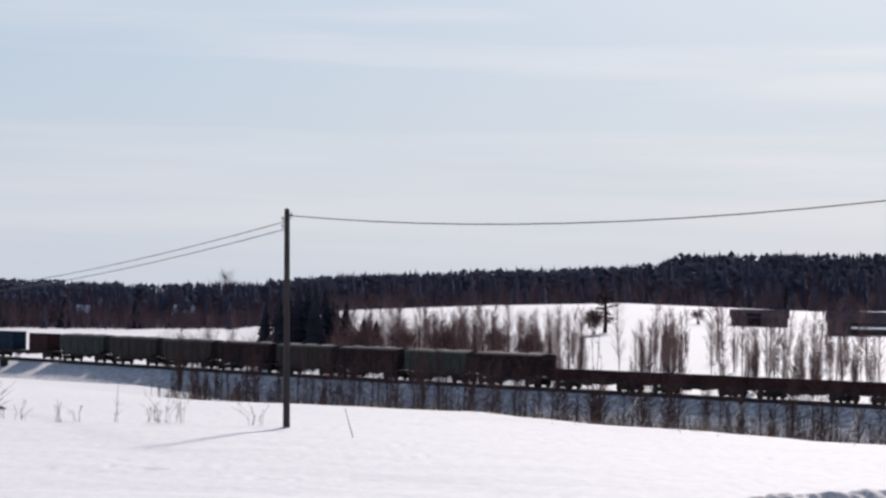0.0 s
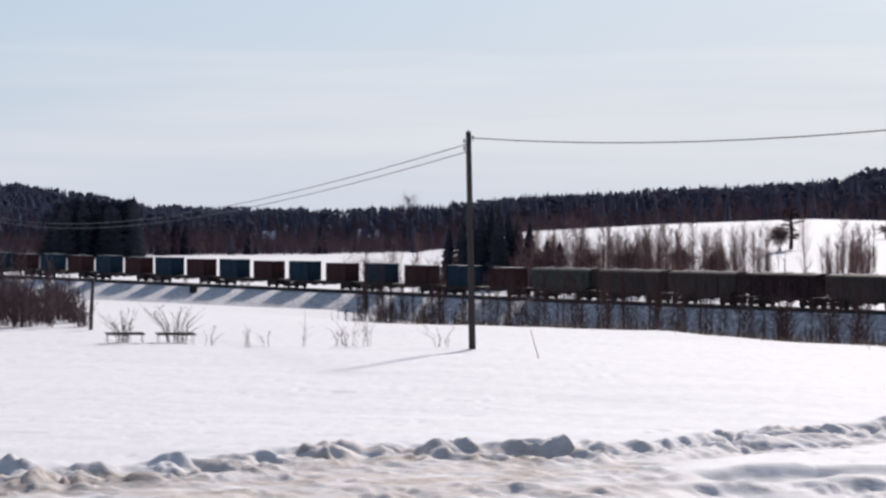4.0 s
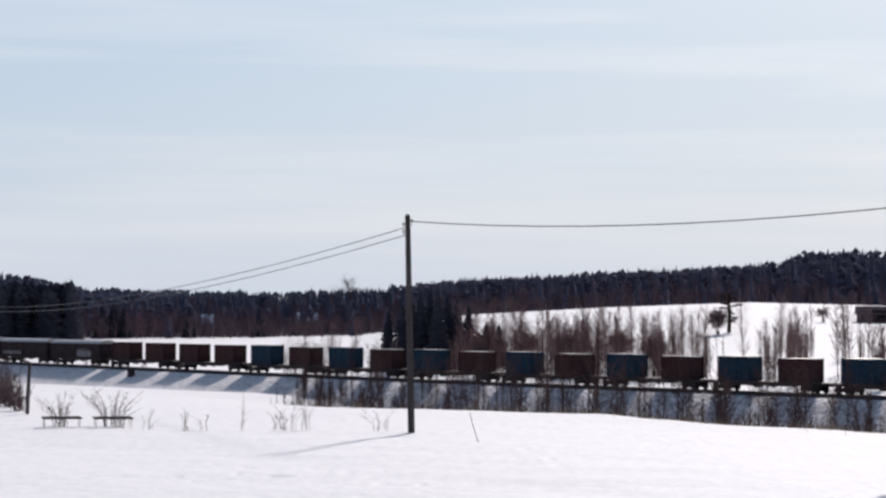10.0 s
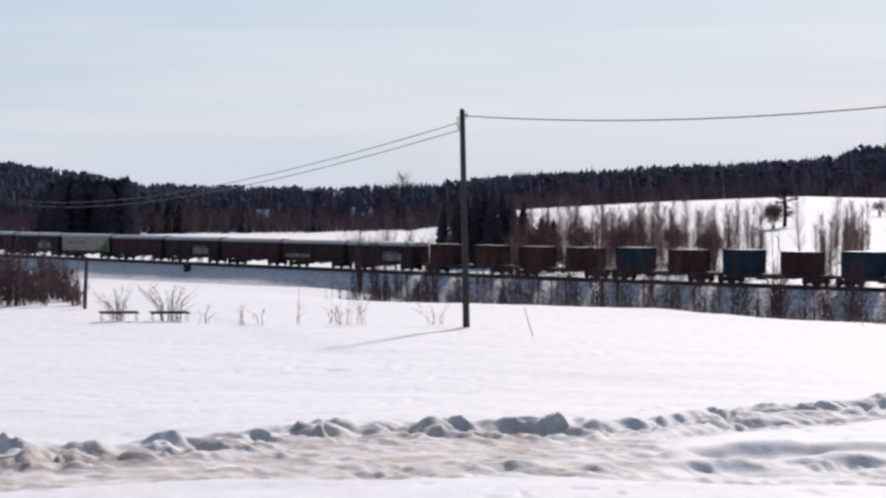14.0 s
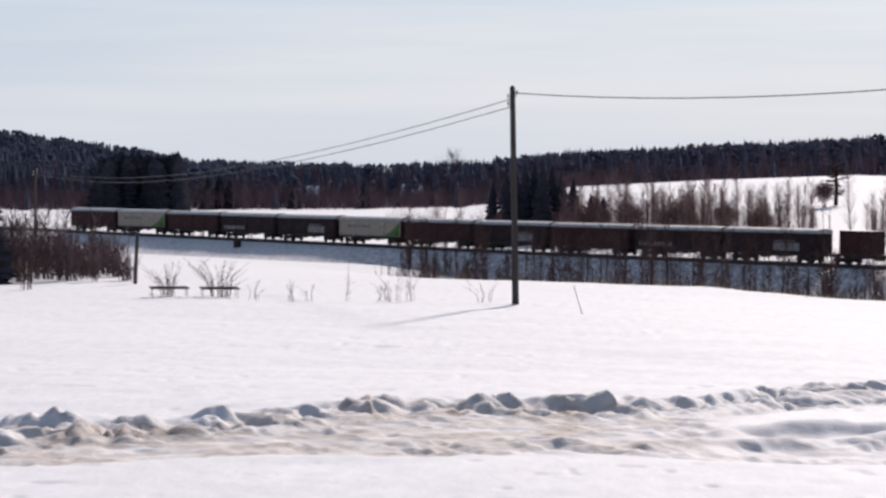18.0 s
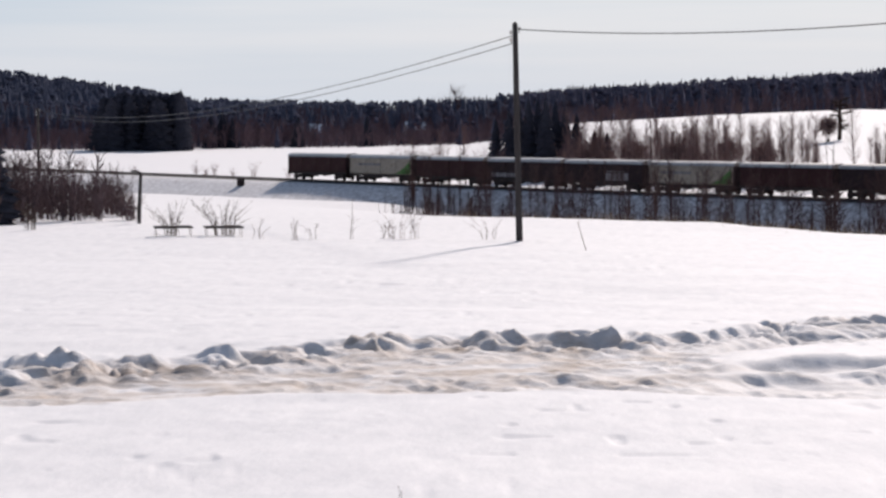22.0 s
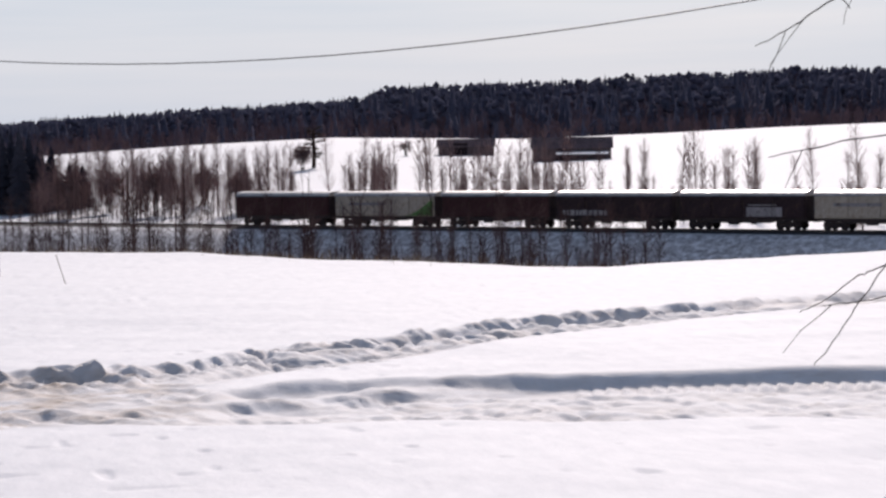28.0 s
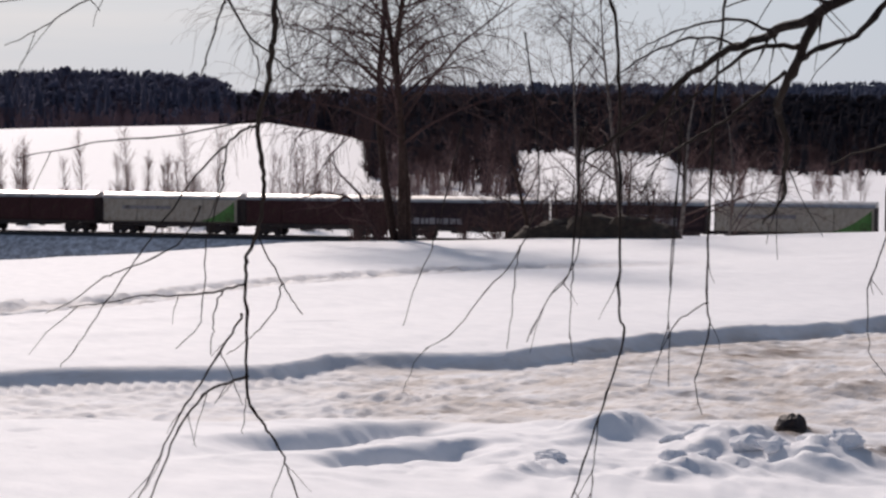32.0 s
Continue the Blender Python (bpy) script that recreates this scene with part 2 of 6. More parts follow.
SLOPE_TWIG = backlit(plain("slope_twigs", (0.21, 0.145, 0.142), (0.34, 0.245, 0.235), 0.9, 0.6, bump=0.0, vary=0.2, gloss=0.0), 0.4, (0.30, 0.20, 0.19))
STRAW = plain("dry_grass", (0.20, 0.15, 0.10), (0.36, 0.28, 0.20), 0.9, 2.0, bump=0.0, gloss=0.1)
POLE_WOOD = plain("pole_wood", (0.030, 0.025, 0.025), (0.075, 0.063, 0.060), 0.85, 2.0, stretch=(4, 4, 0.3))
WIRE = plain("wire", (0.03, 0.03, 0.032), (0.07, 0.07, 0.075), 0.5, 3.0, metal=0.3, bump=0.0)
PORCELAIN = plain("porcelain", (0.5, 0.48, 0.45), (0.7, 0.68, 0.65), 0.25, 8.0)
IRON = plain("dark_iron", (0.020, 0.015, 0.017), (0.050, 0.039, 0.039), 0.7, 2.0, metal=0.3, stain=(0.09, 0.05, 0.03))
BARN_WOOD = plain("weathered_boards", (0.09, 0.068, 0.068), (0.19, 0.148, 0.145), 0.9, 1.5, stretch=(3, 3, 0.3), gloss=0.1)
BARN_ROOF = plain("old_roof", (0.09, 0.068, 0.076), (0.17, 0.132, 0.142), 0.7, 0.7, gloss=0.0)
DIRT = plain("wet_earth", (0.03, 0.02, 0.014), (0.09, 0.06, 0.04), 0.9, 3.0)
ROOF_SHEEN = plain("wagon_roof", (0.32, 0.31, 0.31), (0.52, 0.51, 0.51), 0.32, 0.8, metal=0.6, stain=(0.24, 0.2, 0.17))


def wagon_paint(name, dark, light, stain=(0.06, 0.04, 0.03)):
    return plain(name, dark, light, 0.55, 0.7, stain=stain, stretch=(1, 1, 0.4), bump=0.1, gloss=0.06)


PAINT_BROWN = wagon_paint("oxide_paint", (0.038, 0.016, 0.018), (0.066, 0.029, 0.030))
PAINT_DARK = wagon_paint("dark_paint", (0.024, 0.015, 0.018), (0.045, 0.029, 0.033))
PAINT_GREEN = wagon_paint("green_paint", (0.052, 0.058, 0.052), (0.090, 0.098, 0.088))
PAINT_WHITE = wagon_paint("cream_panels", (0.31, 0.27, 0.222), (0.44, 0.385, 0.32), (0.21, 0.165, 0.12))
PAINT_LIME = wagon_paint("lime_green", (0.07, 0.16, 0.05), (0.11, 0.23, 0.075))
PAINT_GREY = wagon_paint("grey_hopper", (0.046, 0.040, 0.038), (0.085, 0.075, 0.068))
PAINT_BLUE = wagon_paint("blue_container", (0.010, 0.028, 0.050), (0.018, 0.046, 0.076))
PAINT_PATCH = wagon_paint("faded_grey_patch", (0.20, 0.185, 0.195), (0.30, 0.285, 0.29))


# ---- geometry helpers ----
class Shape:
    """Vertices and faces that become one mesh."""

    def __init__(self):
        self.v, self.f = [], []

    def add(self, verts, faces):
        n = len(self.v)
        self.v.extend(verts)
        self.f.extend([tuple(i + n for i in face) for face in faces])
        return self

    def box(self, cx, cy, cz, sx, sy, sz, bevel=0.0):
        if bevel <= 0:
            x, y, z = sx / 2, sy / 2, sz / 2
            vs = [(cx + a * x, cy + b * y, cz + c * z) for a in (-1, 1) for b in (-1, 1) for c in (-1, 1)]
            return self.add(vs, [(0, 1, 3, 2), (4, 6, 7, 5), (0, 4, 5, 1), (2, 3, 7, 6), (0, 2, 6, 4), (1, 5, 7, 3)])
        bm = bmesh.new()
        bmesh.ops.create_cube(bm, size=1.0, matrix=Matrix.Translation((cx, cy, cz)) @ Matrix.Diagonal((sx, sy, sz, 1)))
        bmesh.ops.bevel(bm, geom=bm.edges[:], offset=bevel, segments=1, affect="EDGES")
        bm.verts.index_update()
        self.add([tuple(v.co) for v in bm.verts], [tuple(v.index for v in f.verts) for f in bm.faces])
        bm.free()
        return self

    def tube(self, points, radii, sides=6, cap=True):
        pts = [Vector(p) for p in points]
        rings = []
        for i, p in enumerate(pts):
            t = (pts[min(i + 1, len(pts) - 1)] - pts[max(i - 1, 0)])
            t = t.normalized() if t.length > 1e-9 else Vector((0, 0, 1))
            a = t.orthogonal().normalized() if i == 0 else (rings[-1][1] - t * rings[-1][1].dot(t)).normalized()
            b = t.cross(a)
            rings.append((p, a))
            r = radii[i]
            self.v.extend([tuple(p + (a * math.cos(k * math.tau / sides) + b * math.sin(k * math.tau / sides)) * r) for k in range(sides)])
        n = len(self.v) - sides * len(pts)
        for i in range(len(pts) - 1):
            for k in range(sides):
                q = n + i * sides
                self.f.append((q + k, q + (k + 1) % sides, q + sides + (k + 1) % sides, q + sides + k))
        if cap:
            self.f.append(tuple(n + k for k in reversed(range(sides))))
            self.f.append(tuple(n + (len(pts) - 1) * sides + k for k in range(sides)))
        return self

    def disc(self, c, axis, r, w, sides=16):
        a = Vector(axis).normalized() * (w / 2)
        c = Vector(c)
        return self.tube([c - a, c + a], [r, r], sides)

    def prism(self, outline, y0, y1):
        """An outline in x and z, drawn out along y."""
        n = len(outline)
        vs = [(x, y0, z) for x, z in outline] + [(x, y1, z) for x, z in outline]
        fs = [tuple(range(n)), tuple(range(2 * n - 1, n - 1, -1))]
        fs += [((i + 1) % n, i, n + i, n + (i + 1) % n) for i in range(n)]
        return self.add(vs, fs)

    def along(self, outline, x0, x1):
        """An outline in y and z, drawn out along x."""
        n = len(outline)
        vs = [(x0, y, z) for y, z in outline] + [(x1, y, z) for y, z in outline]
        fs = [tuple(range(n)), tuple(range(2 * n - 1, n - 1, -1))]
        fs += [((i + 1) % n, i, n + i, n + (i + 1) % n) for i in range(n)]
        return self.add(vs, fs)

    def mesh(self, name, material, smooth=False):
        me = bpy.data.meshes.new(name)
        me.from_pydata(self.v, [], self.f)
        me.materials.append(material)
        me.validate()
        if smooth:
            me.polygons.foreach_set("use_smooth", [True] * len(me.polygons))
        return me


def part(name, shape, material, parent, label="", smooth=False):
    ob = new(name, shape.mesh(name, material, smooth))
    ob.parent = parent
    if label:
        ob["label"] = label
    return ob


def thing(name, m, label, category, group="", kind=""):
    ob = new(name)
    ob.empty_display_size = 0.2
    ob.matrix_basis = m
    return tagged(ob, label, category, group, kind)


def smooth01(t):
    t = np.clip(t, 0.0, 1.0)
    return t * t * (3 - 2 * t)


def polar(az, d, z=0.0):
    a = radians(az)
    return Vector((d * math.sin(a), d * math.cos(a), z))


# ---- the lie of the land ----
TRACK_AZ, TRACK_D, RAIL_Z = 48.086, 197.8, EYE - 8.70
CA, SA = math.cos(radians(TRACK_AZ)), math.sin(radians(TRACK_AZ))
CREST_AZ = (-180, -13, -1, 5, 9, 14, 16, 22, 29, 34, 38, 42, 60, 180)
CREST_D = (104, 102, 102, 97, 88, 81, 80, 88, 101, 106, 110, 118, 120, 104)
HILL_AZ = (-30, -11, -4, -1.2, 0.2, 1.7, 5.3, 9, 14, 17.6, 20.5, 24, 26.2, 28.7, 32, 34, 36.6, 37.2, 42, 60)
HILL_EL = (-0.66, -0.67, -0.62, -0.56, -0.4, 0.0, 0.2, 0.34, 0.22, 0.31, 0.41, 0.5, 0.58, 0.2, -0.06, 0.04, -0.1, -0.5, -0.5, -0.4)
HILL_D = 600.0
# tops of the wooded skyline, as elevations seen from the camera's stand
SKY_AZ = (-20, -13, -10.9, -10.7, -8.3, -8.1, -5.7, -3, -1.3, -0.5, 1.66, 5.3, 9.7, 10.4, 14.6, 20.5, 22, 24.8, 25.4, 28.7, 31, 35, 42, 50)
SKY_EL = (0.68, 0.68, 0.68, 0.68, 0.68, 0.58, 0.58, 0.66, 0.76, 0.74, 0.98, 1.16, 1.38, 1.68, 1.78, 1.96, 2.0, 1.82, 1.42, 1.47, 1.44, 1.47, 1.44, 1.42)
RIDGE_AZ = (-40, -14, -11.8, -9.8, -8.1, -5.0, 0, 26, 29, 34, 42, 60)
RIDGE_EL = (1.3, 1.16, 0.92, 0.66, 0.34, 0.26, 0.3, 0.3, 1.26, 1.32, 1.36, 1.36)


def track_point(s, p=0.0, z=RAIL_Z):
    """s runs along the line towards the right, p from the line towards the camera."""
    r = TRACK_D - p
    return Vector((r * SA + s * CA, r * CA - s * SA, z))


def rise(s):
    """The line climbs gently towards its western end."""
    u = -205.0 - np.asarray(s, float)
    return 0.0058 * 0.5 * (np.sqrt(u * u + 400.0) + u)


def valley(s):
    return -6.4 - 2.8 * smooth01((s + 240) / 50)


def ridge(az, d, knots_az, knots_d, width, height):
    """A snow bank that runs along a curve, steeper on the side that faces the camera."""
    c = np.interp(az, knots_az, knots_d)
    u = (d - c) / width
    return height * np.where(u < 0, np.exp(-(u * 1.15) ** 2), np.exp(-(u * 0.75) ** 2))


def lumps(x, y, scale, seed):
    """Smooth value noise on a grid of the given size."""
    def h(i, j):
        n = (i * 374761393 + j * 668265263 + seed * 2654435761) & 0xFFFFFFFF
        n = ((n ^ (n >> 13)) * 1274126177) & 0xFFFFFFFF
        return ((n ^ (n >> 16)) & 0xFFFF) / 65535.0
    gx, gy = x / scale, y / scale
    i, j = np.floor(gx).astype(np.int64), np.floor(gy).astype(np.int64)
    fx, fy = gx - i, gy - j
    fx, fy = fx * fx * (3 - 2 * fx), fy * fy * (3 - 2 * fy)
    return (h(i, j) * (1 - fx) + h(i + 1, j) * fx) * (1 - fy) + (h(i, j + 1) * (1 - fx) + h(i + 1, j + 1) * fx) * fy


def ridged(x, y, scale, seed):
    return 1 - np.abs(2 * lumps(x, y, scale, seed) - 1)


FAR_BANK = ((-30, -9, -6.5, -3.6, 0, 2.9, 5, 7.3, 10.2, 13.2, 17, 22.7, 27, 32.5, 45), (40, 40.8, 41.8, 43.8, 44, 43.8, 45.2, 49, 51, 55, 58.5, 65, 74, 82, 95))
NEAR_BANK = ((-30, 4.9, 5.6, 7.3, 10.2, 13.9, 19.7, 26.4, 27.9, 32.5, 36.2, 39.8, 42.2, 60), (38.5, 38.6, 39.2, 40.5, 41, 41.2, 42, 43, 45.2, 45.6, 50, 54, 57, 70))


def land(x, y, detail=True):
    """Height, dirt and woodland at points of the plan."""
    x, y = np.asarray(x, float), np.asarray(y, float)
    az, d = np.degrees(np.arctan2(x, y)), np.hypot(x, y)
    s, p = x * CA - y * SA, TRACK_D - (x * SA + y * CA)
    crest = np.interp(az, CREST_AZ, CREST_D)
    vf = valley(s)
    ramp = 200 - 165 * smooth01((az + 6) / 6.0)
    near = vf * smooth01((d - crest) / ramp) ** 1.0
    azc = np.clip(az, -25, 60)
    dt = TRACK_D / np.cos(np.radians(azc - TRACK_AZ))
    top = EYE + HILL_D * np.tan(np.radians(np.interp(az, HILL_AZ, HILL_EL)))
    t = np.clip((d - dt - 12) / np.maximum(HILL_D - dt - 12, 60), 0, 1)
    far = -5.2 + (top + 5.2) * (0.45 * t + 0.55 * t * t * (3 - 2 * t))
    rise = smooth01((d - HILL_D - 8) / 392)
    far = far + rise * (EYE + 1000 * np.tan(np.radians(np.interp(az, SKY_AZ, SKY_EL) - 0.60)) - far)
    far = far + smooth01((d - 1300) / 1200) * (EYE + 2500 * np.tan(np.radians(np.interp(az, RIDGE_AZ, RIDGE_EL))) - far)
    z = np.where(p > 0, near, vf + (far - vf) * smooth01((-p - 2) / 14))
    dirt, earth = np.zeros_like(z), np.zeros_like(z)
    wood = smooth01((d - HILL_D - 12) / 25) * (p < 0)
    if detail:
        close = 1 - smooth01((d - 95) / 30)
        # wind-packed field
        z = z + close * (0.16 * (lumps(x, y, 9.0, 1) - 0.5) + 0.06 * (lumps(x * 0.6, y, 1.9, 2) - 0.5) + 0.02 * (lumps(x * 0.7, y, 0.7, 3) - 0.5) - 0.045 * smooth01((lumps(x, y, 0.5, 4) - 0.84) / 0.1) * lumps(x, y, 4.0, 31))
        far_c, near_c = np.interp(az, *FAR_BANK), np.interp(az, *NEAR_BANK)
        left = 1 - smooth01((az + 2.5 * (lumps(x, y, 1.6, 40) - 0.5) - 2.6) / 4.5)
        tongue = smooth01((az - 4.9) / 0.8)
        # ploughed road on the left, forking round the tongue of snow
        lo = 35.2 + 0.25 * np.sin(az * 0.7)
        main = smooth01((d - lo) / 0.5) * (1 - smooth01((d - (near_c - 0.4)) / 0.9)) * (1 - left)
        both = smooth01((d - lo) / 0.5) * (1 - smooth01((d - far_c + 0.3) / 0.9)) * left
        fork_lo = far_c - np.interp(az, (4, 7, 10, 16, 25, 33), (5.0, 5.2, 5.0, 4.6, 4.2, 4.0))
        fork = smooth01((d - fork_lo) / 0.9) * (1 - smooth01((d - far_c + 0.3) / 0.9)) * (1 - left) * (1 - smooth01((az - 33) / 6))
        road = np.maximum(np.maximum(main, both), fork)
        # coordinates along and across the road, warped
        ar = np.radians(az) * d
        wx, wy = ar + 0.5 * (lumps(x, y, 0.9, 50) - 0.5), d + 0.5 * (lumps(x, y, 0.8, 51) - 0.5)
        crag, crumb = lumps(wx * 0.55, wy, 0.95, 21), ridged(wx + wy * 0.5, wy, 0.42, 22)
        rub = 0.5 * lumps(wx * 0.8, wy, 0.5, 70) + 0.3 * lumps(wx, wy, 0.24, 71) + 0.2 * lumps(wx, wy, 0.13, 72)
        block = np.clip((rub - 0.36) * 3.2, 0, 1)
        # slanting scrapes of the plough
        grain = lumps(wx * 1.25 + wy * 0.8, wy * 0.42 - wx * 0.12, 0.34, 26)
        churn = 0.45 + 1.1 * lumps(ar * 0.3, d, 1.6, 25)
        churn = churn * (1 - tongue * smooth01((d - near_c + 1.5) / 0.7) * (1 - smooth01((d - near_c - 0.8) / 0.5)))
        ruts = ridged(ar * 0.06, d - far_c + 0.5 * (lumps(x, y, 3.0, 7) - 0.5), 0.85, 27)
        z = z - np.maximum(np.maximum(0.2 * main, 0.06 * both), 0.10 * fork) + road * churn * np.interp(az, (-2, 4, 15, 22), (0.8, 1.0, 1.0, 0.6)) * (0.06 * (crag - 0.5) + 0.05 * (crumb - 0.5) + 0.09 * (grain - 0.5) + 0.07 * (block - 0.5) + 0.09 * (ruts - 0.5))
        # banks thrown up by the plough, in clods
        wander = (0.55 * (lumps(x, y, 2.6, 23) - 0.5) + 0.2 * (crag - 0.5)) * np.interp(az, (-0.6, 0.4, 4.8, 6), (1.0, 0.25, 0.25, 1.0))
        gap = np.interp(az, (-30, -13.2, -12.9, -11.0, -10.6, -8.2, -7.95, -7.1, -6.8, -4.2, -3.95, -3.0, -2.6, -1.5, -1.2, 0.1, 0.5, 0.8, 4.6, 5.3, 7, 9, 14, 22, 30), (0.3, 0.3, 0.4, 0.4, 0.25, 0.25, 0.35, 0.35, 0.12, 0.12, 0.3, 0.3, 0.12, 0.12, 0.3, 0.3, 0.2, 0.25, 0.25, 0.3, 0.32, 0.4, 0.34, 0.28, 0.2))
        bank = ridge(az, d + wander, *FAR_BANK, 0.40, 0.235)
        z = z + bank * gap * (0.8 + np.interp(az, (-1.5, 0.2, 4.8, 5.5), (0.1, 0.06, 0.06, 0.3)) * (crag - 0.5) + np.interp(az, (-1.5, 0.2, 4.8, 5.5), (0.5, 0.22, 0.22, 0.45)) * (block - 0.5) + np.interp(az, (5, 7), (0.16, 0.35)) * (grain - 0.5)) * (1 - smooth01((az - 30) / 8))
        for baz, la, off, hh in ((-12.0, 1.1, 0.0, 0.16), (-7.5, 0.5, 0.1, 0.15), (-3.6, 0.55, 0.5, 0.12), (-3.1, 0.5, -0.1, 0.13), (-0.75, 0.5, 0.5, 0.11), (-0.1, 0.55, 0.0, 0.12), (2.0, 1.5, 0.1, 0.15), (3.9, 1.0, -0.1, 0.12)):
            u = (az - baz) / la + 0.3 * (lumps(x, y, 0.5, 81) - 0.5)
            v = (d - far_c + off + 0.3 * u) / 0.5 + 0.5 * (lumps(x, y, 0.45, 80) - 0.5)
            z = z + hh * np.exp(-np.abs(u) ** 4 - np.abs(v) ** 3) * (0.9 + 0.25 * (block - 0.5))
        near_side = np.exp(-((d - far_c + 0.7) / 1.3) ** 2) * (1 - smooth01((az - 32) / 8))
        z = z + near_side * (0.12 * (grain - 0.5) + 0.03 * (crumb - 0.5) + 0.09 * (block - 0.5))
        # two wheel ruts in the fork
        for off in (0.9, 3.2):
            z = z - np.interp(az, (8, 16), (0.15, 0.22)) * fork * np.exp(-((d - far_c + off + 0.5 * wander) / 0.3) ** 2) * (0.4 + 0.9 * lumps(ar, d * 0.2, 1.4, 28))
        # the smooth cut face of the tongue, notched by tyre lugs at its foot
        lug = (1 - (az / 0.4) % 1.0) * smooth01((az - 14.5) / 1.5) * (1 - smooth01((az - 26.5) / 1))
        solid = 0.95 + np.interp(az, (13, 16), (0.75, 0.16)) * (lumps(x, y, 1.7, 10) - 0.5) + np.interp(az, (11, 15, 26.5, 28), (0.10, 0.06, 0.06, 0.4)) * (crag - 0.5) + 0.04 * (crumb - 0.5)
        shift = wander * np.interp(az, (11, 15, 26.5, 28), (1.1, 0.05, 0.05, 0.4))
        z = z + ridge(az, d + shift, *NEAR_BANK, 0.42, 0.25) * solid * tongue * np.interp(az, (5, 5.6, 8, 8.4, 8.9, 12, 14, 16, 27, 28, 60), (0.25, 0.5, 0.55, 0.5, 0.6, 0.75, 1.0, 0.9, 0.85, 0.95, 1.0))
        for baz, la, bd, hh in ((6.9, 1.7, 38.9, 0.17), (7.9, 1.0, 40.6, 0.10), (9.5, 1.3, 40.0, 0.12), (10.9, 1.4, 40.4, 0.17), (13.1, 1.2, 40.8, 0.10)):
            u = (az - baz) / la + 0.3 * (lumps(x, y, 0.6, 83) - 0.5)
            v = (d - bd - 0.35 * u) / 0.62 + 0.4 * (lumps(x, y, 0.55, 84) - 0.5)
            z = z + hh * np.exp(-np.abs(u) ** 4 - np.abs(v) ** 3) * (0.95 + 0.2 * (block - 0.5))
        z = z + 0.10 * lug * np.exp(-((d - near_c + 0.75) / 0.28) ** 2) * tongue
        z = z + ridge(az, d + wander, FAR_BANK[0], np.array(FAR_BANK[1]) - 2.1, 0.5, 0.22) * left * np.interp(az, (-30, -12, -11.3, -8.5, -7.8, -3, 3), (0.35, 0.4, 1.0, 0.95, 0.25, 0.15, 0.1)) * (0.25 + 0.95 * block + 0.2 * (grain - 0.5))
        # trodden yard on the right, with hollows and heaps
        yard = smooth01((az - 22) / 6) * smooth01((d - 24) / 5) * (1 - smooth01((d - near_c + 0.5) / 1.5))
        low = (1 - smooth01((d - 34.5) / 1.5))
        z = z + yard * (0.08 * (lumps(x, y, 1.3, 13) - 0.5) + (0.05 + 0.07 * low * smooth01((az - 31) / 3)) * (crag - 0.5) + 0.02 * (crumb - 0.5) + 0.035 * (grain - 0.5) + 0.05 * low * smooth01((az - 31.5) / 2) * (block - 0.5))
        for haz, hd, la, ld, hh in ((28.2, 33.2, 2.9, 0.85, -0.5), (30.2, 31.2, 1.9, 0.6, -0.42), (35.3, 33.4, 1.0, 0.7, 0.24), (38.3, 32.4, 1.4, 0.7, 0.22), (33.2, 29.6, 1.3, 0.6, 0.14), (41.0, 31.0, 1.3, 0.9, 0.26), (37.0, 29.5, 1.6, 0.6, 0.18)):
            tilt_d = hd + (az - haz) * 0.35
            z = z + hh * np.exp(-np.abs((az - haz) / la + 0.5 * (lumps(x, y, 0.9, 61) - 0.5)) ** 2.6 - ((d - tilt_d) / ld + 0.6 * (lumps(x, y, 0.8, 62) - 0.5)) ** 4) * (0.75 + 0.3 * lumps(x, y, 0.7, 15) + 0.3 * (crumb - 0.5) + (0.0 if hh < 0 else 0.5) * (block - 0.5))
        dirt = road * (0.4 + 0.6 * left) * 0.85
        dirt = dirt * (1 - 0.8 * np.clip(bank * gap * 6, 0, 1))
        dirt = np.maximum(dirt, 0.75 * both * np.exp(-((d - lo - 1.6) / 1.4) ** 2))
        dirt = np.maximum(dirt, smooth01((az - 25) / 5) * smooth01((d - 34.5) / 2) * (1 - smooth01((d - near_c + 0.8) / 1.2)) * 0.78)
        dirt = np.maximum(dirt, fork * 0.45)
        dirt = np.maximum(dirt, np.exp(-((az - 39.6) / 3) ** 2 - ((d - 40) / 4.5) ** 2))
        for eaz, ed, la, ld, k in ((38.5, 43.9, 0.6, 1.3, 1.0), (39.9, 33.7, 1.0, 1.0, 1.0), (42.2, 32.2, 1.0, 1.0, 1.0), (38.6, 49.2, 0.6, 1.2, 0.9), (39.8, 50.3, 0.9, 1.4, 0.9), (37.4, 48.8, 0.6, 1.0, 0.7), (41.2, 43.0, 1.4, 1.2, 0.6), (31.9, 40.3, 0.6, 0.9, 0.8), (31.0, 38.4, 0.5, 0.5, 0.6), (34.0, 39.5, 0.5, 0.5, 0.5), (-9.7, 38.6, 1.5, 0.7, 0.75), (-6.3, 37.4, 1.4, 0.3, 0.3), (-4.8, 37.6, 0.5, 0.25, 0.5), (-11.4, 38.2, 0.8, 0.4, 0.35), (2.0, 35.6, 1.0, 0.16, 0.7), (4.2, 35.5, 0.8, 0.15, 0.6), (-0.9, 35.7, 0.6, 0.15, 0.6)):
            earth = np.maximum(earth, k * np.exp(-((az - eaz) / la) ** 2 - ((d - ed) / ld) ** 2) * smooth01((lumps(x, y, 0.35, 46) - 0.2) / 0.4))
    return z, dirt, wood, earth


def ground_z(x, y):
    return float(land(np.array([x]), np.array([y]), x * x + y * y < 128 * 128)[0][0])


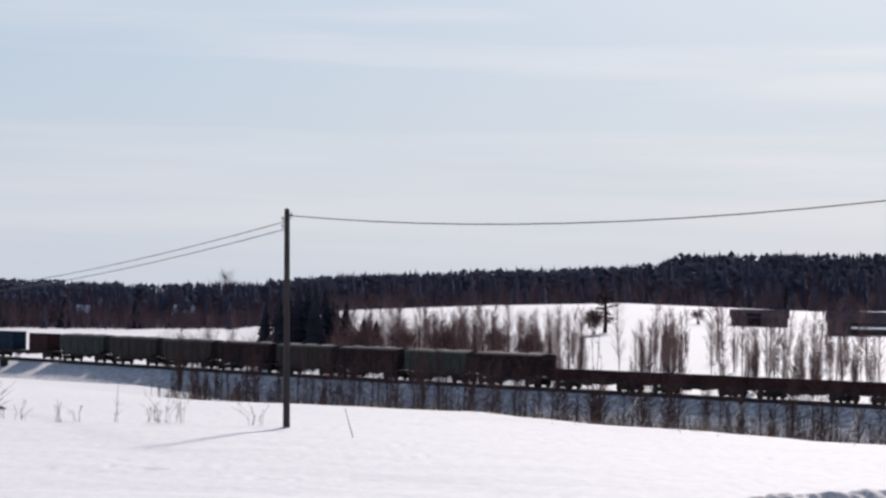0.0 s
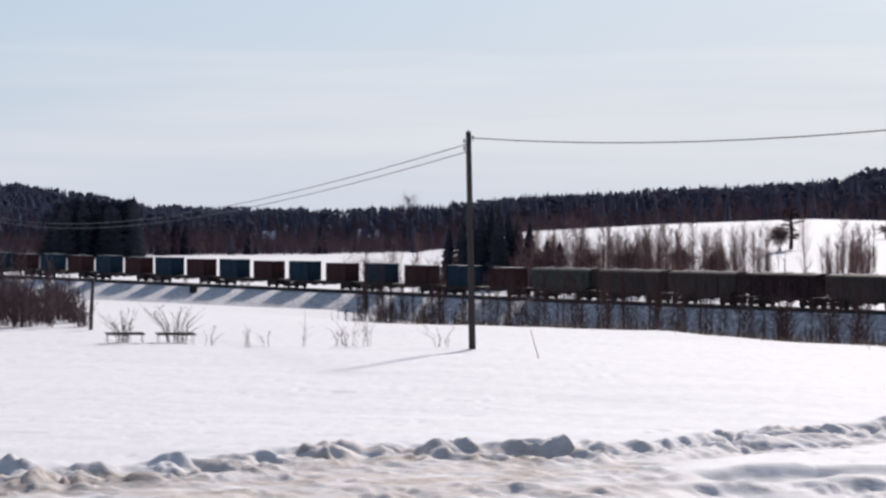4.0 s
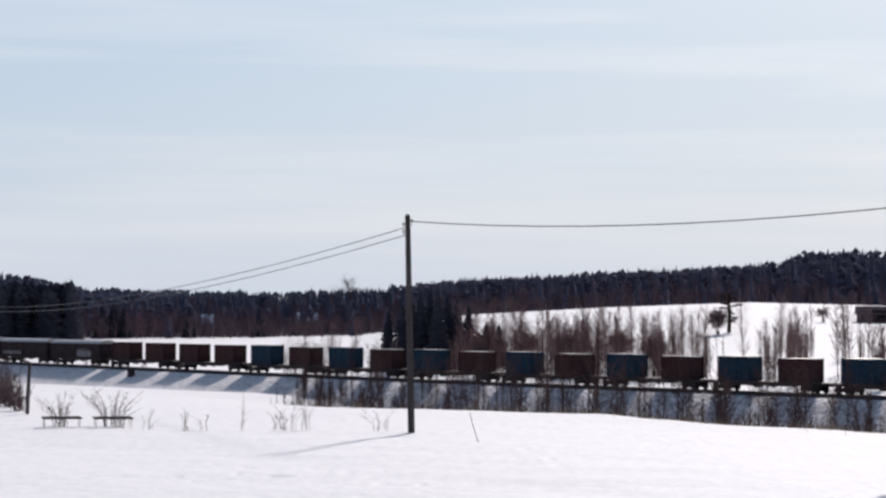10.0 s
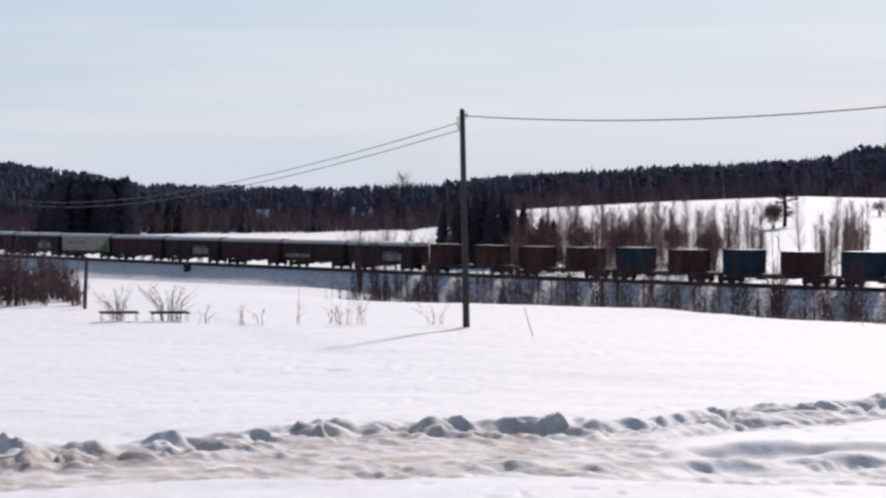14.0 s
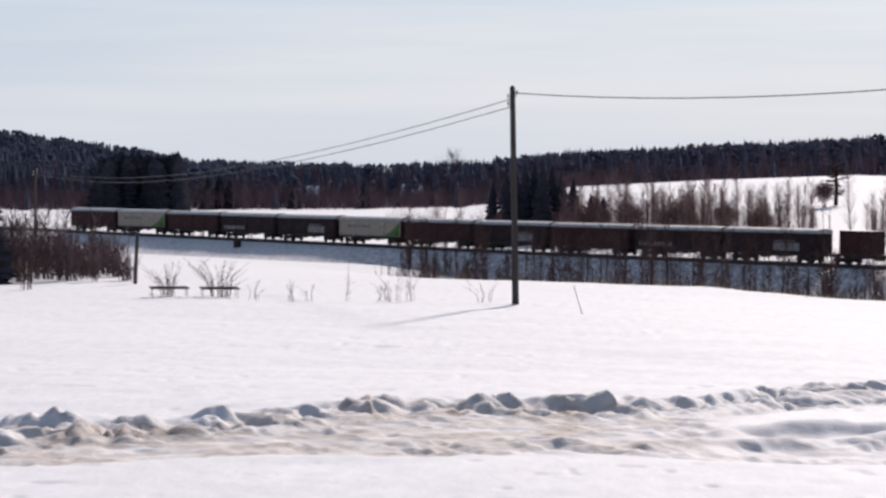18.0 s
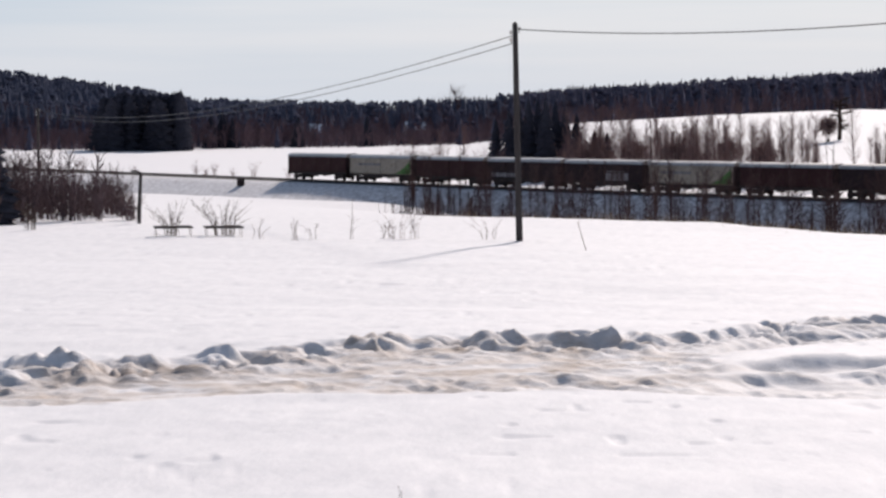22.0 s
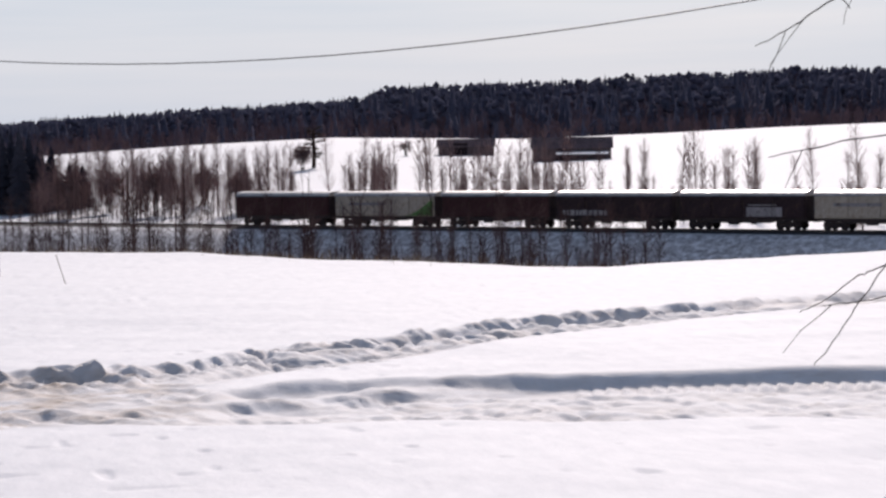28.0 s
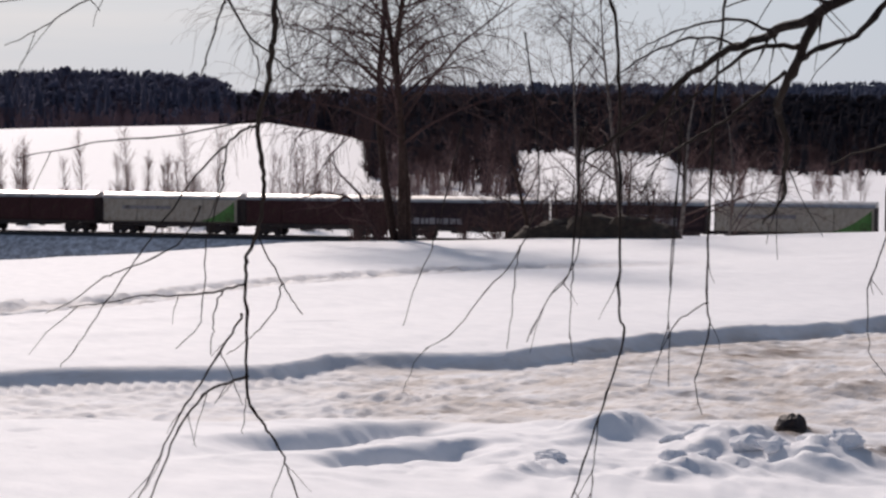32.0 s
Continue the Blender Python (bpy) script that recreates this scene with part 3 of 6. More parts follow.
def on_ground_many(az, d):
    """Ground points for many bearings and distances at once."""
    a, d = np.radians(np.asarray(az, float)), np.asarray(d, float)
    x, y = d * np.sin(a), d * np.cos(a)
    z = np.where(d < 128, land(x, y, True)[0], land(x, y, False)[0])
    return [Vector(p) for p in zip(x.tolist(), y.tolist(), z.tolist())]


def on_ground(az, d, sink=0.0):
    v = polar(az, d)
    return Vector((v.x, v.y, ground_z(v.x, v.y) - sink))


def build_ground():
    az = np.concatenate([np.arange(-180, -20, 8.0), np.arange(-20, -13.4, 0.6), np.arange(-13.4, 43.6, 0.085), np.arange(43.6, 52, 0.6), np.arange(52, 180, 8.0)])
    d = [2.0]
    while d[-1] < 4600:
        r = d[-1]
        step = 1.2 if r < 22 else 0.5 if r < 28 else 0.11 if r < 60 else 0.5 if r < 125 else 4.0 if r < 330 else 9 if r < 660 else 24 if r < 1300 else 150
        d.append(r + step)
    d = np.array(d)
    A, R = np.meshgrid(np.radians(az), d)
    X, Y = R * np.sin(A), R * np.cos(A)
    z, dirt, wood, earth = land(X.ravel(), Y.ravel())
    n, m = len(az), len(d)
    co = np.stack([X.ravel(), Y.ravel(), z], 1)
    co = np.vstack([co, [[0, 0, 0]]])
    i = np.arange(m - 1)[:, None] * n
    j = np.arange(n)[None, :]
    jn = (j + 1) % n
    quads = np.stack([i + j, i + jn, i + n + jn, i + n + j], -1).reshape(-1, 4)
    tris = np.stack([np.full(n, len(co) - 1), (np.arange(n) + 1) % n, np.arange(n)], 1)
    me = bpy.data.meshes.new("ground")
    me.vertices.add(len(co))
    me.vertices.foreach_set("co", co.ravel())
    nq, nt3 = len(quads), len(tris)
    me.loops.add(nq * 4 + nt3 * 3)
    me.loops.foreach_set("vertex_index", np.concatenate([quads[:, ::-1].ravel(), tris[:, ::-1].ravel()]).astype(np.int32))
    me.polygons.add(nq + nt3)
    me.polygons.foreach_set("loop_start", np.concatenate([np.arange(nq) * 4, nq * 4 + np.arange(nt3) * 3]).astype(np.int32))
    me.update(calc_edges=True)
    me.validate()
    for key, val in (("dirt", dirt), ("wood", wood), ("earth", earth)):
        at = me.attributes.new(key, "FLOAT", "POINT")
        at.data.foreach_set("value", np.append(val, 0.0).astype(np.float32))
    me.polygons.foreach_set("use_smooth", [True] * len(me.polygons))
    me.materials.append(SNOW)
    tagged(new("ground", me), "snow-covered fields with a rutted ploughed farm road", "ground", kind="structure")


build_ground()


def build_embankment():
    sh = Shape()
    sts = np.arange(-760, 560, 3.0)
    prof = [(30, None), (21, None), (13, None), (6.4, None), (4.2, -0.42), (3.0, -0.36), (-3.0, -0.36), (-4.2, -0.6), (-9.5, -3.6), (-16, -8.0)]
    for s in sts:
        fall = 0.47 - 0.20 * float(smooth01((-205 - s) / 50))
        for k, (p, z) in enumerate(prof):
            z = -0.42 - fall * (p - 4.2) if z is None else z
            w = noise.noise(Vector((s * 0.11, p * 0.25, 3.0))) * (0.35 if 4 < abs(p) < 18 else 0.04)
            v = track_point(s, p + w, RAIL_Z + z + w * 0.8 + float(rise(s)))
            sh.v.append(tuple(v))
    n = len(prof)
    for a in range(len(sts) - 1):
        for k in range(n - 1):
            sh.f.append((a * n + k, (a + 1) * n + k, (a + 1) * n + k + 1, a * n + k + 1))
    me = sh.mesh("railway_embankment", SNOW_GRASS, True)
    at = me.attributes.new("grass", "FLOAT", "POINT")
    at.data.foreach_set("value", np.repeat((0.5 + 0.5 * smooth01((sts + 262) / 45)) * (1 - 0.35 * smooth01((sts + 110) / 40)), n).astype(np.float32))
    ob = new("railway_embankment", me)
    tagged(ob, "long railway embankment with thin snow over dead grass", "embankment", kind="structure")
    bed = Shape()
    for s in sts:
        for p, z in ((2.7, -0.40), (2.1, -0.17), (-2.1, -0.17), (-2.7, -0.40)):
            bed.v.append(tuple(track_point(s, p + 0.15 * noise.noise(Vector((s * 0.5, p, 0))), RAIL_Z + z + float(rise(s)))))
    for a in range(len(sts) - 1):
        for k in range(3):
            bed.f.append((a * 4 + k, (a + 1) * 4 + k, (a + 1) * 4 + k + 1, a * 4 + k + 1))
    ob = new("ballast_bed", bed.mesh("ballast_bed", BALLAST))
    tagged(ob, "dark crushed-stone ballast bed dusted with snow", "ballast", kind="structure")
    for p in (-0.762, 0.762):
        r = Shape()
        for q in np.arange(-760, 557, 20.0):
            for w in (-0.04, 0.04):
                for z in (-0.18, 0.0):
                    r.v.append(tuple(track_point(q, p + w, RAIL_Z + z + float(rise(q)))))
        for q in range(len(r.v) // 4 - 1):
            k = q * 4
            r.f.extend([(k, k + 4, k + 5, k + 1), (k + 1, k + 5, k + 7, k + 3), (k + 3, k + 7, k + 6, k + 2), (k + 2, k + 6, k + 4, k)])
        tagged(new("rail", r.mesh("rail", RAIL)), "rusty steel rail on the embankment", "rail", kind="structure")


build_embankment()


# ---- the train ----
BOX_PITCH, CONT_FIRST, CONT_PITCH, HOPPER_FIRST, HOPPER_PITCH, LOW_FIRST, LOW_PITCH = 15.2, 169.9, 8.739, 343.2, 12.05, 439.6, 14.55
MOVING = []


def tail_at(t):
    u = t - 20
    return -300.6 + 15.645 * u + 0.0058 * u * u


def rail_pose(s, z=0.0):
    v = track_point(s, 0, RAIL_Z + z + float(rise(s)))
    return pose(v.x, v.y, v.z, 0, 0, -TRACK_AZ)


def train_thing(name, offset, z, label, category, group):
    ob = thing(name, rail_pose(tail_at(0) + offset, z), label, category, group)
    MOVING.append((ob, offset, z))
    return ob


CACHE = {}


def shared(name, key, build, material, parent, at=(0, 0, 0), label="", smooth=False):
    """A part that shares its mesh with all others of the same key and material."""
    k = (key, material.name)
    if k not in CACHE:
        CACHE[k] = build().mesh(name, material, smooth)
    ob = new(name, CACHE[k])
    ob.parent = parent
    ob.location = at
    if label:
        ob["label"] = label
    return ob


def wheel_shape():
    return Shape().disc((0, 0, 0), (0, 1, 0), 0.46, 0.13, 20).disc((0, -0.02, 0), (0, 1, 0), 0.5, 0.03, 20).disc((0, -0.09, 0), (0, 1, 0), 0.14, 0.08, 10)


def bogie_frame_shape():
    sh = Shape()
    for y in (-0.98, 0.98):
        sh.prism([(-1.15, 0.55), (-0.95, 0.36), (-0.55, 0.36), (-0.42, 0.22), (0.42, 0.22), (0.55, 0.36), (0.95, 0.36), (1.15, 0.55), (0.9, 0.68), (0.35, 0.8), (-0.35, 0.8), (-0.9, 0.68)], y - 0.09, y + 0.09)
        for x in (-0.2, 0, 0.2):
            sh.disc((x, y, 0.5), (0, 0, 1), 0.08, 0.36, 8)
    return sh.box(0, 0, 0.68, 0.5, 2.1, 0.24, 0.03)


def add_bogie(parent, x):
    b = shared("bogie", "bogie", bogie_frame_shape, IRON, parent, (x, 0, 0))
    for dx in (-0.93, 0.93):
        shared("axle", "axle", lambda: Shape().disc((0, 0, 0), (0, 1, 0), 0.09, 1.5, 8), IRON, b, (dx, 0, 0.475))
        for y in (-0.78, 0.78):
            shared("wheel", "wheel", wheel_shape, IRON, b, (dx, y, 0.475), smooth=False)


def frame_shape(length, deep=0.42):
    def build():
        sh = Shape()
        mid = length / 2
        for y in (-1.32, 1.32):
            sh.prism([(0.45, 1.12), (0.45, 0.9), (3.6, 0.86), (4.4, 1.12 - deep), (length - 4.4, 1.12 - deep), (length - 3.6, 0.86), (length - 0.45, 0.9), (length - 0.45, 1.12)], y - 0.06, y + 0.06)
        sh.box(mid, 0, 0.98, length - 0.9, 0.5, 0.28)
        sh.box(0.5, 0, 1.0, 0.16, 2.7, 0.34, 0.02).box(length - 0.5, 0, 1.0, 0.16, 2.7, 0.34, 0.02)
        sh.disc((mid - 1.2, -0.7, 0.7), (1, 0, 0), 0.2, 1.2, 10)
        sh.box(mid + 1.0, -0.6, 0.72, 0.5, 0.35, 0.34, 0.02)
        return sh
    return build


def add_running_gear(parent, length, inset=2.6):
    shared("underframe", ("frame", length), frame_shape(length), IRON, parent)
    for x in (inset, length - inset):
        add_bogie(parent, x)
    for x in (0.2, length - 0.2):
        shared("coupler", "coupler", lambda: Shape().box(0, 0, 0, 0.62, 0.24, 0.3, 0.05).box(0, 0, -0.02, 0.2, 0.34, 0.4, 0.04), IRON, parent, (x, 0, 1.0))


def arch(width, low, high, n=9):
    pts = []
    for i in range(n):
        a = math.pi * i / (n - 1)
        pts.append((-width * math.cos(a), low + (high - low) * math.sin(a) ** 0.8))
    return pts


def box_wagon(i, paint, label, style):
    L = BOX_PITCH
    w = train_thing("box_wagon", i * L, 0, label, "freight wagon", "box wagons at the rear of the train")
    add_running_gear(w, L)
    shared("body", ("boxbody", L), lambda: Shape().box(L / 2, 0, 2.32, L - 1.0, 2.74, 2.34, 0.05), paint, w)
    shared("roof", ("boxroof", L), lambda: Shape().along(arch(1.46, 3.42, 3.98), 0.42, L - 0.42), ROOF_SHEEN, w, label="rounded sheet roof with a frosty sheen", smooth=False)
    n = 4
    pw = (L - 1.2) / n
    for k in range(n):
        x = 0.6 + pw * (k + 0.5)
        for side in (-1, 1):
            shared("side_door", ("boxdoor", pw, side), lambda: Shape().box(0, 0, 0, pw - 0.05, 0.07, 2.16, 0.02).box(-pw / 2 + 0.12, side * 0.05, 0, 0.08, 0.05, 2.1).box(0, side * 0.05, -0.95, pw - 0.3, 0.04, 0.08).box(0, side * 0.05, 0.95, pw - 0.3, 0.04, 0.08), paint, w, (x, side * 1.41, 2.3))
    for side in (-1, 1):
        shared("door_rail", ("doorrail", L), lambda: Shape().box(L / 2, 0, 0, L - 1.0, 0.06, 0.09), IRON, w, (0, side * 1.46, 1.12))
    for x in (0.47, L - 0.47):
        shared("end_wall", "boxend", lambda: Shape().box(0, 0, 0, 0.08, 2.7, 2.3, 0.02).box(0, -0.7, 0, 0.14, 0.1, 2.3).box(0, 0.7, 0, 0.14, 0.1, 2.3), PAINT_DARK, w, (x, 0, 2.3))
    shared("ladder", "ladder", lambda: Shape().box(0, -0.2, 0, 0.03, 0.03, 2.2).box(0, 0.2, 0, 0.03, 0.03, 2.2).box(0, 0, -0.8, 0.03, 0.4, 0.03).box(0, 0, -0.4, 0.03, 0.4, 0.03).box(0, 0, 0, 0.03, 0.4, 0.03).box(0, 0, 0.4, 0.03, 0.4, 0.03).box(0, 0, 0.8, 0.03, 0.4, 0.03), IRON, w, (0.38, -1.0, 2.2))
    if style == "swoosh":
        def swoosh():
            pts = [(L - 4.6, 1.25)]
            for q in range(9):
                u = q / 8
                pts.append((L - 4.6 + 3.85 * u, 1.25 + 1.95 * u ** 1.7))
            pts.append((L - 0.72, 1.25))
            return Shape().prism(pts, -1.505, -1.475)
        shared("painted_stripe", "swoosh", swoosh, PAINT_LIME, w, label="bright green diagonal sweep")
        shared("lettering", "letters", lambda: Shape().box(5.2, -1.485, 2.55, 5.2, 0.012, 0.34), PAINT_PATCH, w, label="faded unreadable lettering")
    if style == "patch_low":
        shared("lettering", "patch_low", lambda: Shape().add(*bars(1.4, 6.6, 1.35, 0.62)), PAINT_PATCH, w, label="faded grey painted letters")
    if style == "patch_mid":
        shared("lettering", "patch_mid", lambda: Shape().box(10.2, -1.49, 1.82, 4.0, 0.02, 0.95, 0.0).box(10.0, -1.49, 2.5, 3.2, 0.02, 0.12, 0.0), PAINT_PATCH, w, label="pale grey painted panel")
    return w


def bars(x0, x1, z, h):
    sh = Shape()
    rng = random.Random(4)
    x = x0
    while x < x1:
        bw = rng.uniform(0.25, 0.6)
        sh.box(x + bw / 2, -1.485, z + h / 2, bw, 0.014, h * rng.uniform(0.8, 1.0))
        x += bw + rng.uniform(0.08, 0.18)
    return sh.v, sh.f


BOXES = (
    (PAINT_BROWN, "dark oxide-brown box wagon at the tail of the train", ""),
    (PAINT_WHITE, "cream sliding-wall wagon with a green sweep", "swoosh"),
    (PAINT_BROWN, "dark oxide-brown box wagon with arched roof", ""),
    (PAINT_DARK, "dark box wagon with faded grey lettering", "patch_low"),
    (PAINT_DARK, "dark box wagon with a pale grey panel", "patch_mid"),
    (PAINT_WHITE, "cream sliding-wall wagon with a green sweep", "swoosh"),
    (PAINT_BROWN, "dark oxide-brown box wagon with arched roof", ""),
    (PAINT_DARK, "dark box wagon with a pale grey panel", "patch_mid"),
    (PAINT_BROWN, "dark oxide-brown box wagon with arched roof", ""),
    (PAINT_DARK, "dark box wagon with faded grey lettering", "patch_low"),
    (PAINT_DARK, "dark box wagon with a pale grey panel", "patch_mid"),
)
for _i, (_p, _l, _s) in enumerate(BOXES):
    box_wagon(_i, _p, _l, _s)


def flat_wagon(j):
    L = 2 * CONT_PITCH
    w = train_thing("container_wagon", CONT_FIRST - 2.07 + j * L, 0, "dark flat container wagon loaded with two containers", "freight wagon", "container wagons in the middle of the train")
    add_running_gear(w, L, 2.4)
    shared("deck", ("deck", L), lambda: Shape().box(L / 2, 0, 1.15, L - 0.8, 2.5, 0.1, 0.02), IRON, w)
    return w


def container(k):
    blue = k >= 4 and k % 2 == 0
    hgt = 2.78 if blue else 2.66
    paint = PAINT_BLUE if blue else PAINT_BROWN
    L = 4.6
    c = train_thing("container", CONT_FIRST + k * CONT_PITCH, 1.205, "deep blue short steel container on a flat wagon" if blue else "brown short steel container on a flat wagon", "container", "containers on the flat wagons")

    def body():
        # one folded sheet round the whole box
        loop = []
        n = 32
        for side in (-1, 1):
            for q in range(n):
                u = q / (n - 1)
                x = 0.16 + (L - 0.32) * (u if side < 0 else 1 - u)
                loop.append((x, side * (1.17 if (q // 2) % 2 else 1.125)))
        k = len(loop)
        sh = Shape()
        sh.v = [(x, y, 0.1) for x, y in loop] + [(x, y, hgt - 0.06) for x, y in loop]
        sh.f = [(i, (i + 1) % k, k + (i + 1) % k, k + i) for i in range(k)]
        sh.f += [tuple(reversed(range(k))), tuple(range(k, 2 * k))]
        return sh
    shared("body", ("cbody", hgt), body, paint, c)
    shared("roof", ("croof",), lambda: Shape().box(L / 2, 0, 0, L - 0.12, 2.36, 0.05, 0.01), ROOF_SHEEN, c, (0, 0, hgt - 0.02), label="dull steel roof glinting in the sun")
    for x in (0.08, L - 0.08):
        for y in (-1.14, 1.14):
            shared("corner_post", ("cpost", hgt), lambda: Shape().box(0, 0, hgt / 2, 0.16, 0.16, hgt, 0.01), paint, c, (x, y, 0))
    for y in (-1.17, 1.17):
        shared("bottom_rail", "crail", lambda: Shape().box(L / 2, 0, 0.08, L - 0.3, 0.1, 0.16), paint, c, (0, y, 0))
        shared("top_rail", ("ctop", hgt), lambda: Shape().box(L / 2, 0, hgt - 0.06, L - 0.3, 0.09, 0.12), paint, c, (0, y, 0))
    for y in (-0.57, 0.57):
        shared("end_door", ("cdoor", hgt), lambda: Shape().box(0, 0, hgt / 2, 0.06, 1.1, hgt - 0.2, 0.01).box(-0.04, -0.25, hgt / 2, 0.04, 0.04, hgt - 0.3).box(-0.04, 0.25, hgt / 2, 0.04, 0.04, hgt - 0.3), paint, c, (0.1, y, 0))
    return c


for _j in range(10):
    flat_wagon(_j)
for _k in range(20):
    container(_k)


def hopper_wagon(i, paint, label):
    L = HOPPER_PITCH
    w = train_thing("hopper_wagon", HOPPER_FIRST + i * L, 0, label, "freight wagon", "hopper wagons ahead of the containers")
    add_running_gear(w, L, 2.2)

    def body():
        sh = Shape()
        out = [(0.75, 3.55), (0.75, 1.75), (1.7, 1.2), (4.2, 1.2), (4.9, 0.75), (5.6, 1.2), (L - 5.6, 1.2), (L - 4.9, 0.75), (L - 4.2, 1.2), (L - 1.7, 1.2), (L - 0.75, 1.75), (L - 0.75, 3.55)]
        return sh.prism(out, -1.42, 1.42)
    shared("hopper_body", ("hbody",), body, paint, w)
    shared("roof", ("hroof",), lambda: Shape().along(arch(1.47, 3.5, 3.98), 0.62, L - 0.62), paint, w)
    for k in range(6):
        for side in (-1, 1):
            shared("side_rib", ("hrib",), lambda: Shape().box(0, 0, 2.4, 0.1, 0.09, 2.2), paint, w, (1.7 + k * (L - 3.4) / 5, side * 1.45, 0))
    for k in range(3):
        shared("roof_hatch", "hhatch", lambda: Shape().box(0, 0, 0, 1.3, 0.9, 0.14, 0.04), ROOF_SHEEN, w, (L / 2 + (k - 1) * 3.1, 0, 4.0))
    for x in (0.62, L - 0.62):
        shared("end_frame", "hend", lambda: Shape().box(0, -1.2, 2.3, 0.1, 0.1, 2.4).box(0, 1.2, 2.3, 0.1, 0.1, 2.4).box(0, 0, 3.4, 0.1, 2.4, 0.1), IRON, w, (x, 0, 0))
    return w


HOPPER_PAINT = (PAINT_GREEN, PAINT_GREY, PAINT_GREY, PAINT_DARK, PAINT_GREY, PAINT_DARK, PAINT_GREEN, PAINT_DARK)
for _i, _p in enumerate(HOPPER_PAINT):
    hopper_wagon(_i, _p, {"green_paint": "weathered green covered hopper wagon", "grey_hopper": "weathered grey covered hopper wagon", "dark_paint": "dark sooty covered hopper wagon"}[_p.name])


def low_wagon(i):
    L = LOW_PITCH
    w = train_thing("low_gondola", LOW_FIRST + i * L, 0, "low dark empty gondola wagon", "freight wagon", "low wagons near the head of the train")
    add_running_gear(w, L)
    shared("floor", ("lfloor",), lambda: Shape().box(L / 2, 0, 1.2, L - 0.9, 2.7, 0.12), IRON, w)
    for side in (-1, 1):
        def wall():
            sh = Shape().box(L / 2, 0, 1.72, L - 0.9, 0.08, 1.15, 0.02)
            for k in range(8):
                sh.box(0.8 + k * (L - 1.6) / 7, side * 0.07, 1.7, 0.12, 0.08, 1.15)
            return sh
        shared("side_wall", ("lwall", side), wall, PAINT_BROWN, w, (0, side * 1.36, 0))
    for x in (0.5, L - 0.5):
        shared("end_wall", ("lend",), lambda: Shape().box(0, 0, 1.72, 0.08, 2.64, 1.15, 0.02), PAINT_BROWN, w, (x, 0, 0))
    return w


for _i in range(4):
    low_wagon(_i)


def relay_cabinet():
    v = track_point(-274.3, 6.3, RAIL_Z - 0.65)
    t = thing("trackside_cabinet", pose(v.x, v.y, v.z - 1.6, 0, 0, -TRACK_AZ), "dark steel cabinet on a plinth below the rails", "cabinet")
    part("plinth", Shape().box(0, 0, 0.6, 1.3, 0.9, 1.4, 0.03), DIRT, t)
    part("body", Shape().box(0, 0, 1.95, 1.1, 0.7, 1.4, 0.04), IRON, t)
    part("lid", Shape().box(0, 0, 2.69, 1.24, 0.84, 0.09, 0.03), IRON, t)
    part("door", Shape().box(0, -0.37, 1.95, 0.9, 0.05, 1.2, 0.015), PAINT_DARK, t)


relay_cabinet()


# ---- poles and wires ----
def wire(name, a, b, sag, radius, label):
    pts = []
    for i in range(25):
        u = i / 24
        p = Vector(a).lerp(Vector(b), u)
        p.z -= 4 * sag * u * (1 - u)
        pts.append(p)
    tagged(new(name, Shape().tube(pts, [radius] * 25, 5).mesh(name, WIRE)), label, "wire")


def utility_pole(base, height, lean, label, arm=True):
    p = thing("utility_pole", pose(base.x, base.y, base.z - 0.4, 0, lean, 0), label, "utility pole")
    pts = [(0, 0, z) for z in np.linspace(0, height + 0.4, 9)]
    part("shaft", Shape().tube(pts, list(np.linspace(0.135, 0.10, 9)), 12), POLE_WOOD, p, smooth=True)
    part("cap", Shape().tube([(0, 0, height + 0.39), (0, 0, height + 0.46)], [0.105, 0.02], 12), IRON, p)
    if arm:
        for x, z in ((-0.16, -0.35), (0.16, -0.22), (-0.16, -0.62)):
            hk = part("hook", Shape().tube([(0.0, 0, height + 0.3 + z), (x * 0.9, 0, height + 0.28 + z), (x, 0, height + 0.4 + z)], [0.014] * 3, 6), IRON, p)
            part("insulator", Shape().tube([(x, 0, height + 0.36 + z), (x, 0, height + 0.40 + z), (x, 0, height + 0.46 + z), (x, 0, height + 0.5 + z)], [0.03, 0.05, 0.045, 0.02], 8), PORCELAIN, hk)
    return p


POLE = on_ground(0.27, 81.0)
utility_pole(POLE, 8.0, -1.15, "tall dark wooden utility pole in the snowy field")
PTOP = POLE + Vector((-0.16, 0, 8.0))
NEXT = polar(50, 45, 12.1)
wire("overhead_wire", PTOP + Vector((0.1, 0, -0.22)), NEXT, 2.2, 0.02, "single dark overhead wire sagging from the pole")
WEST = on_ground(-12.16, 200)
for dz, ez in ((-0.46, -0.05), (-0.74, -0.4)):
    wire("overhead_wire", PTOP + Vector((-0.1, 0, dz)), polar(-12.1, 200, 5.7 + ez), 1.6, 0.017, "dark overhead wire sagging towards the next pole")
utility_pole(WEST, 5.85 - WEST.z, 0.0, "weathered utility pole below the railway line")
NEXTG = on_ground(50, 45)
utility_pole(NEXTG, 12.2 - NEXTG.z, 0.0, "tall wooden utility pole by the yard", False)


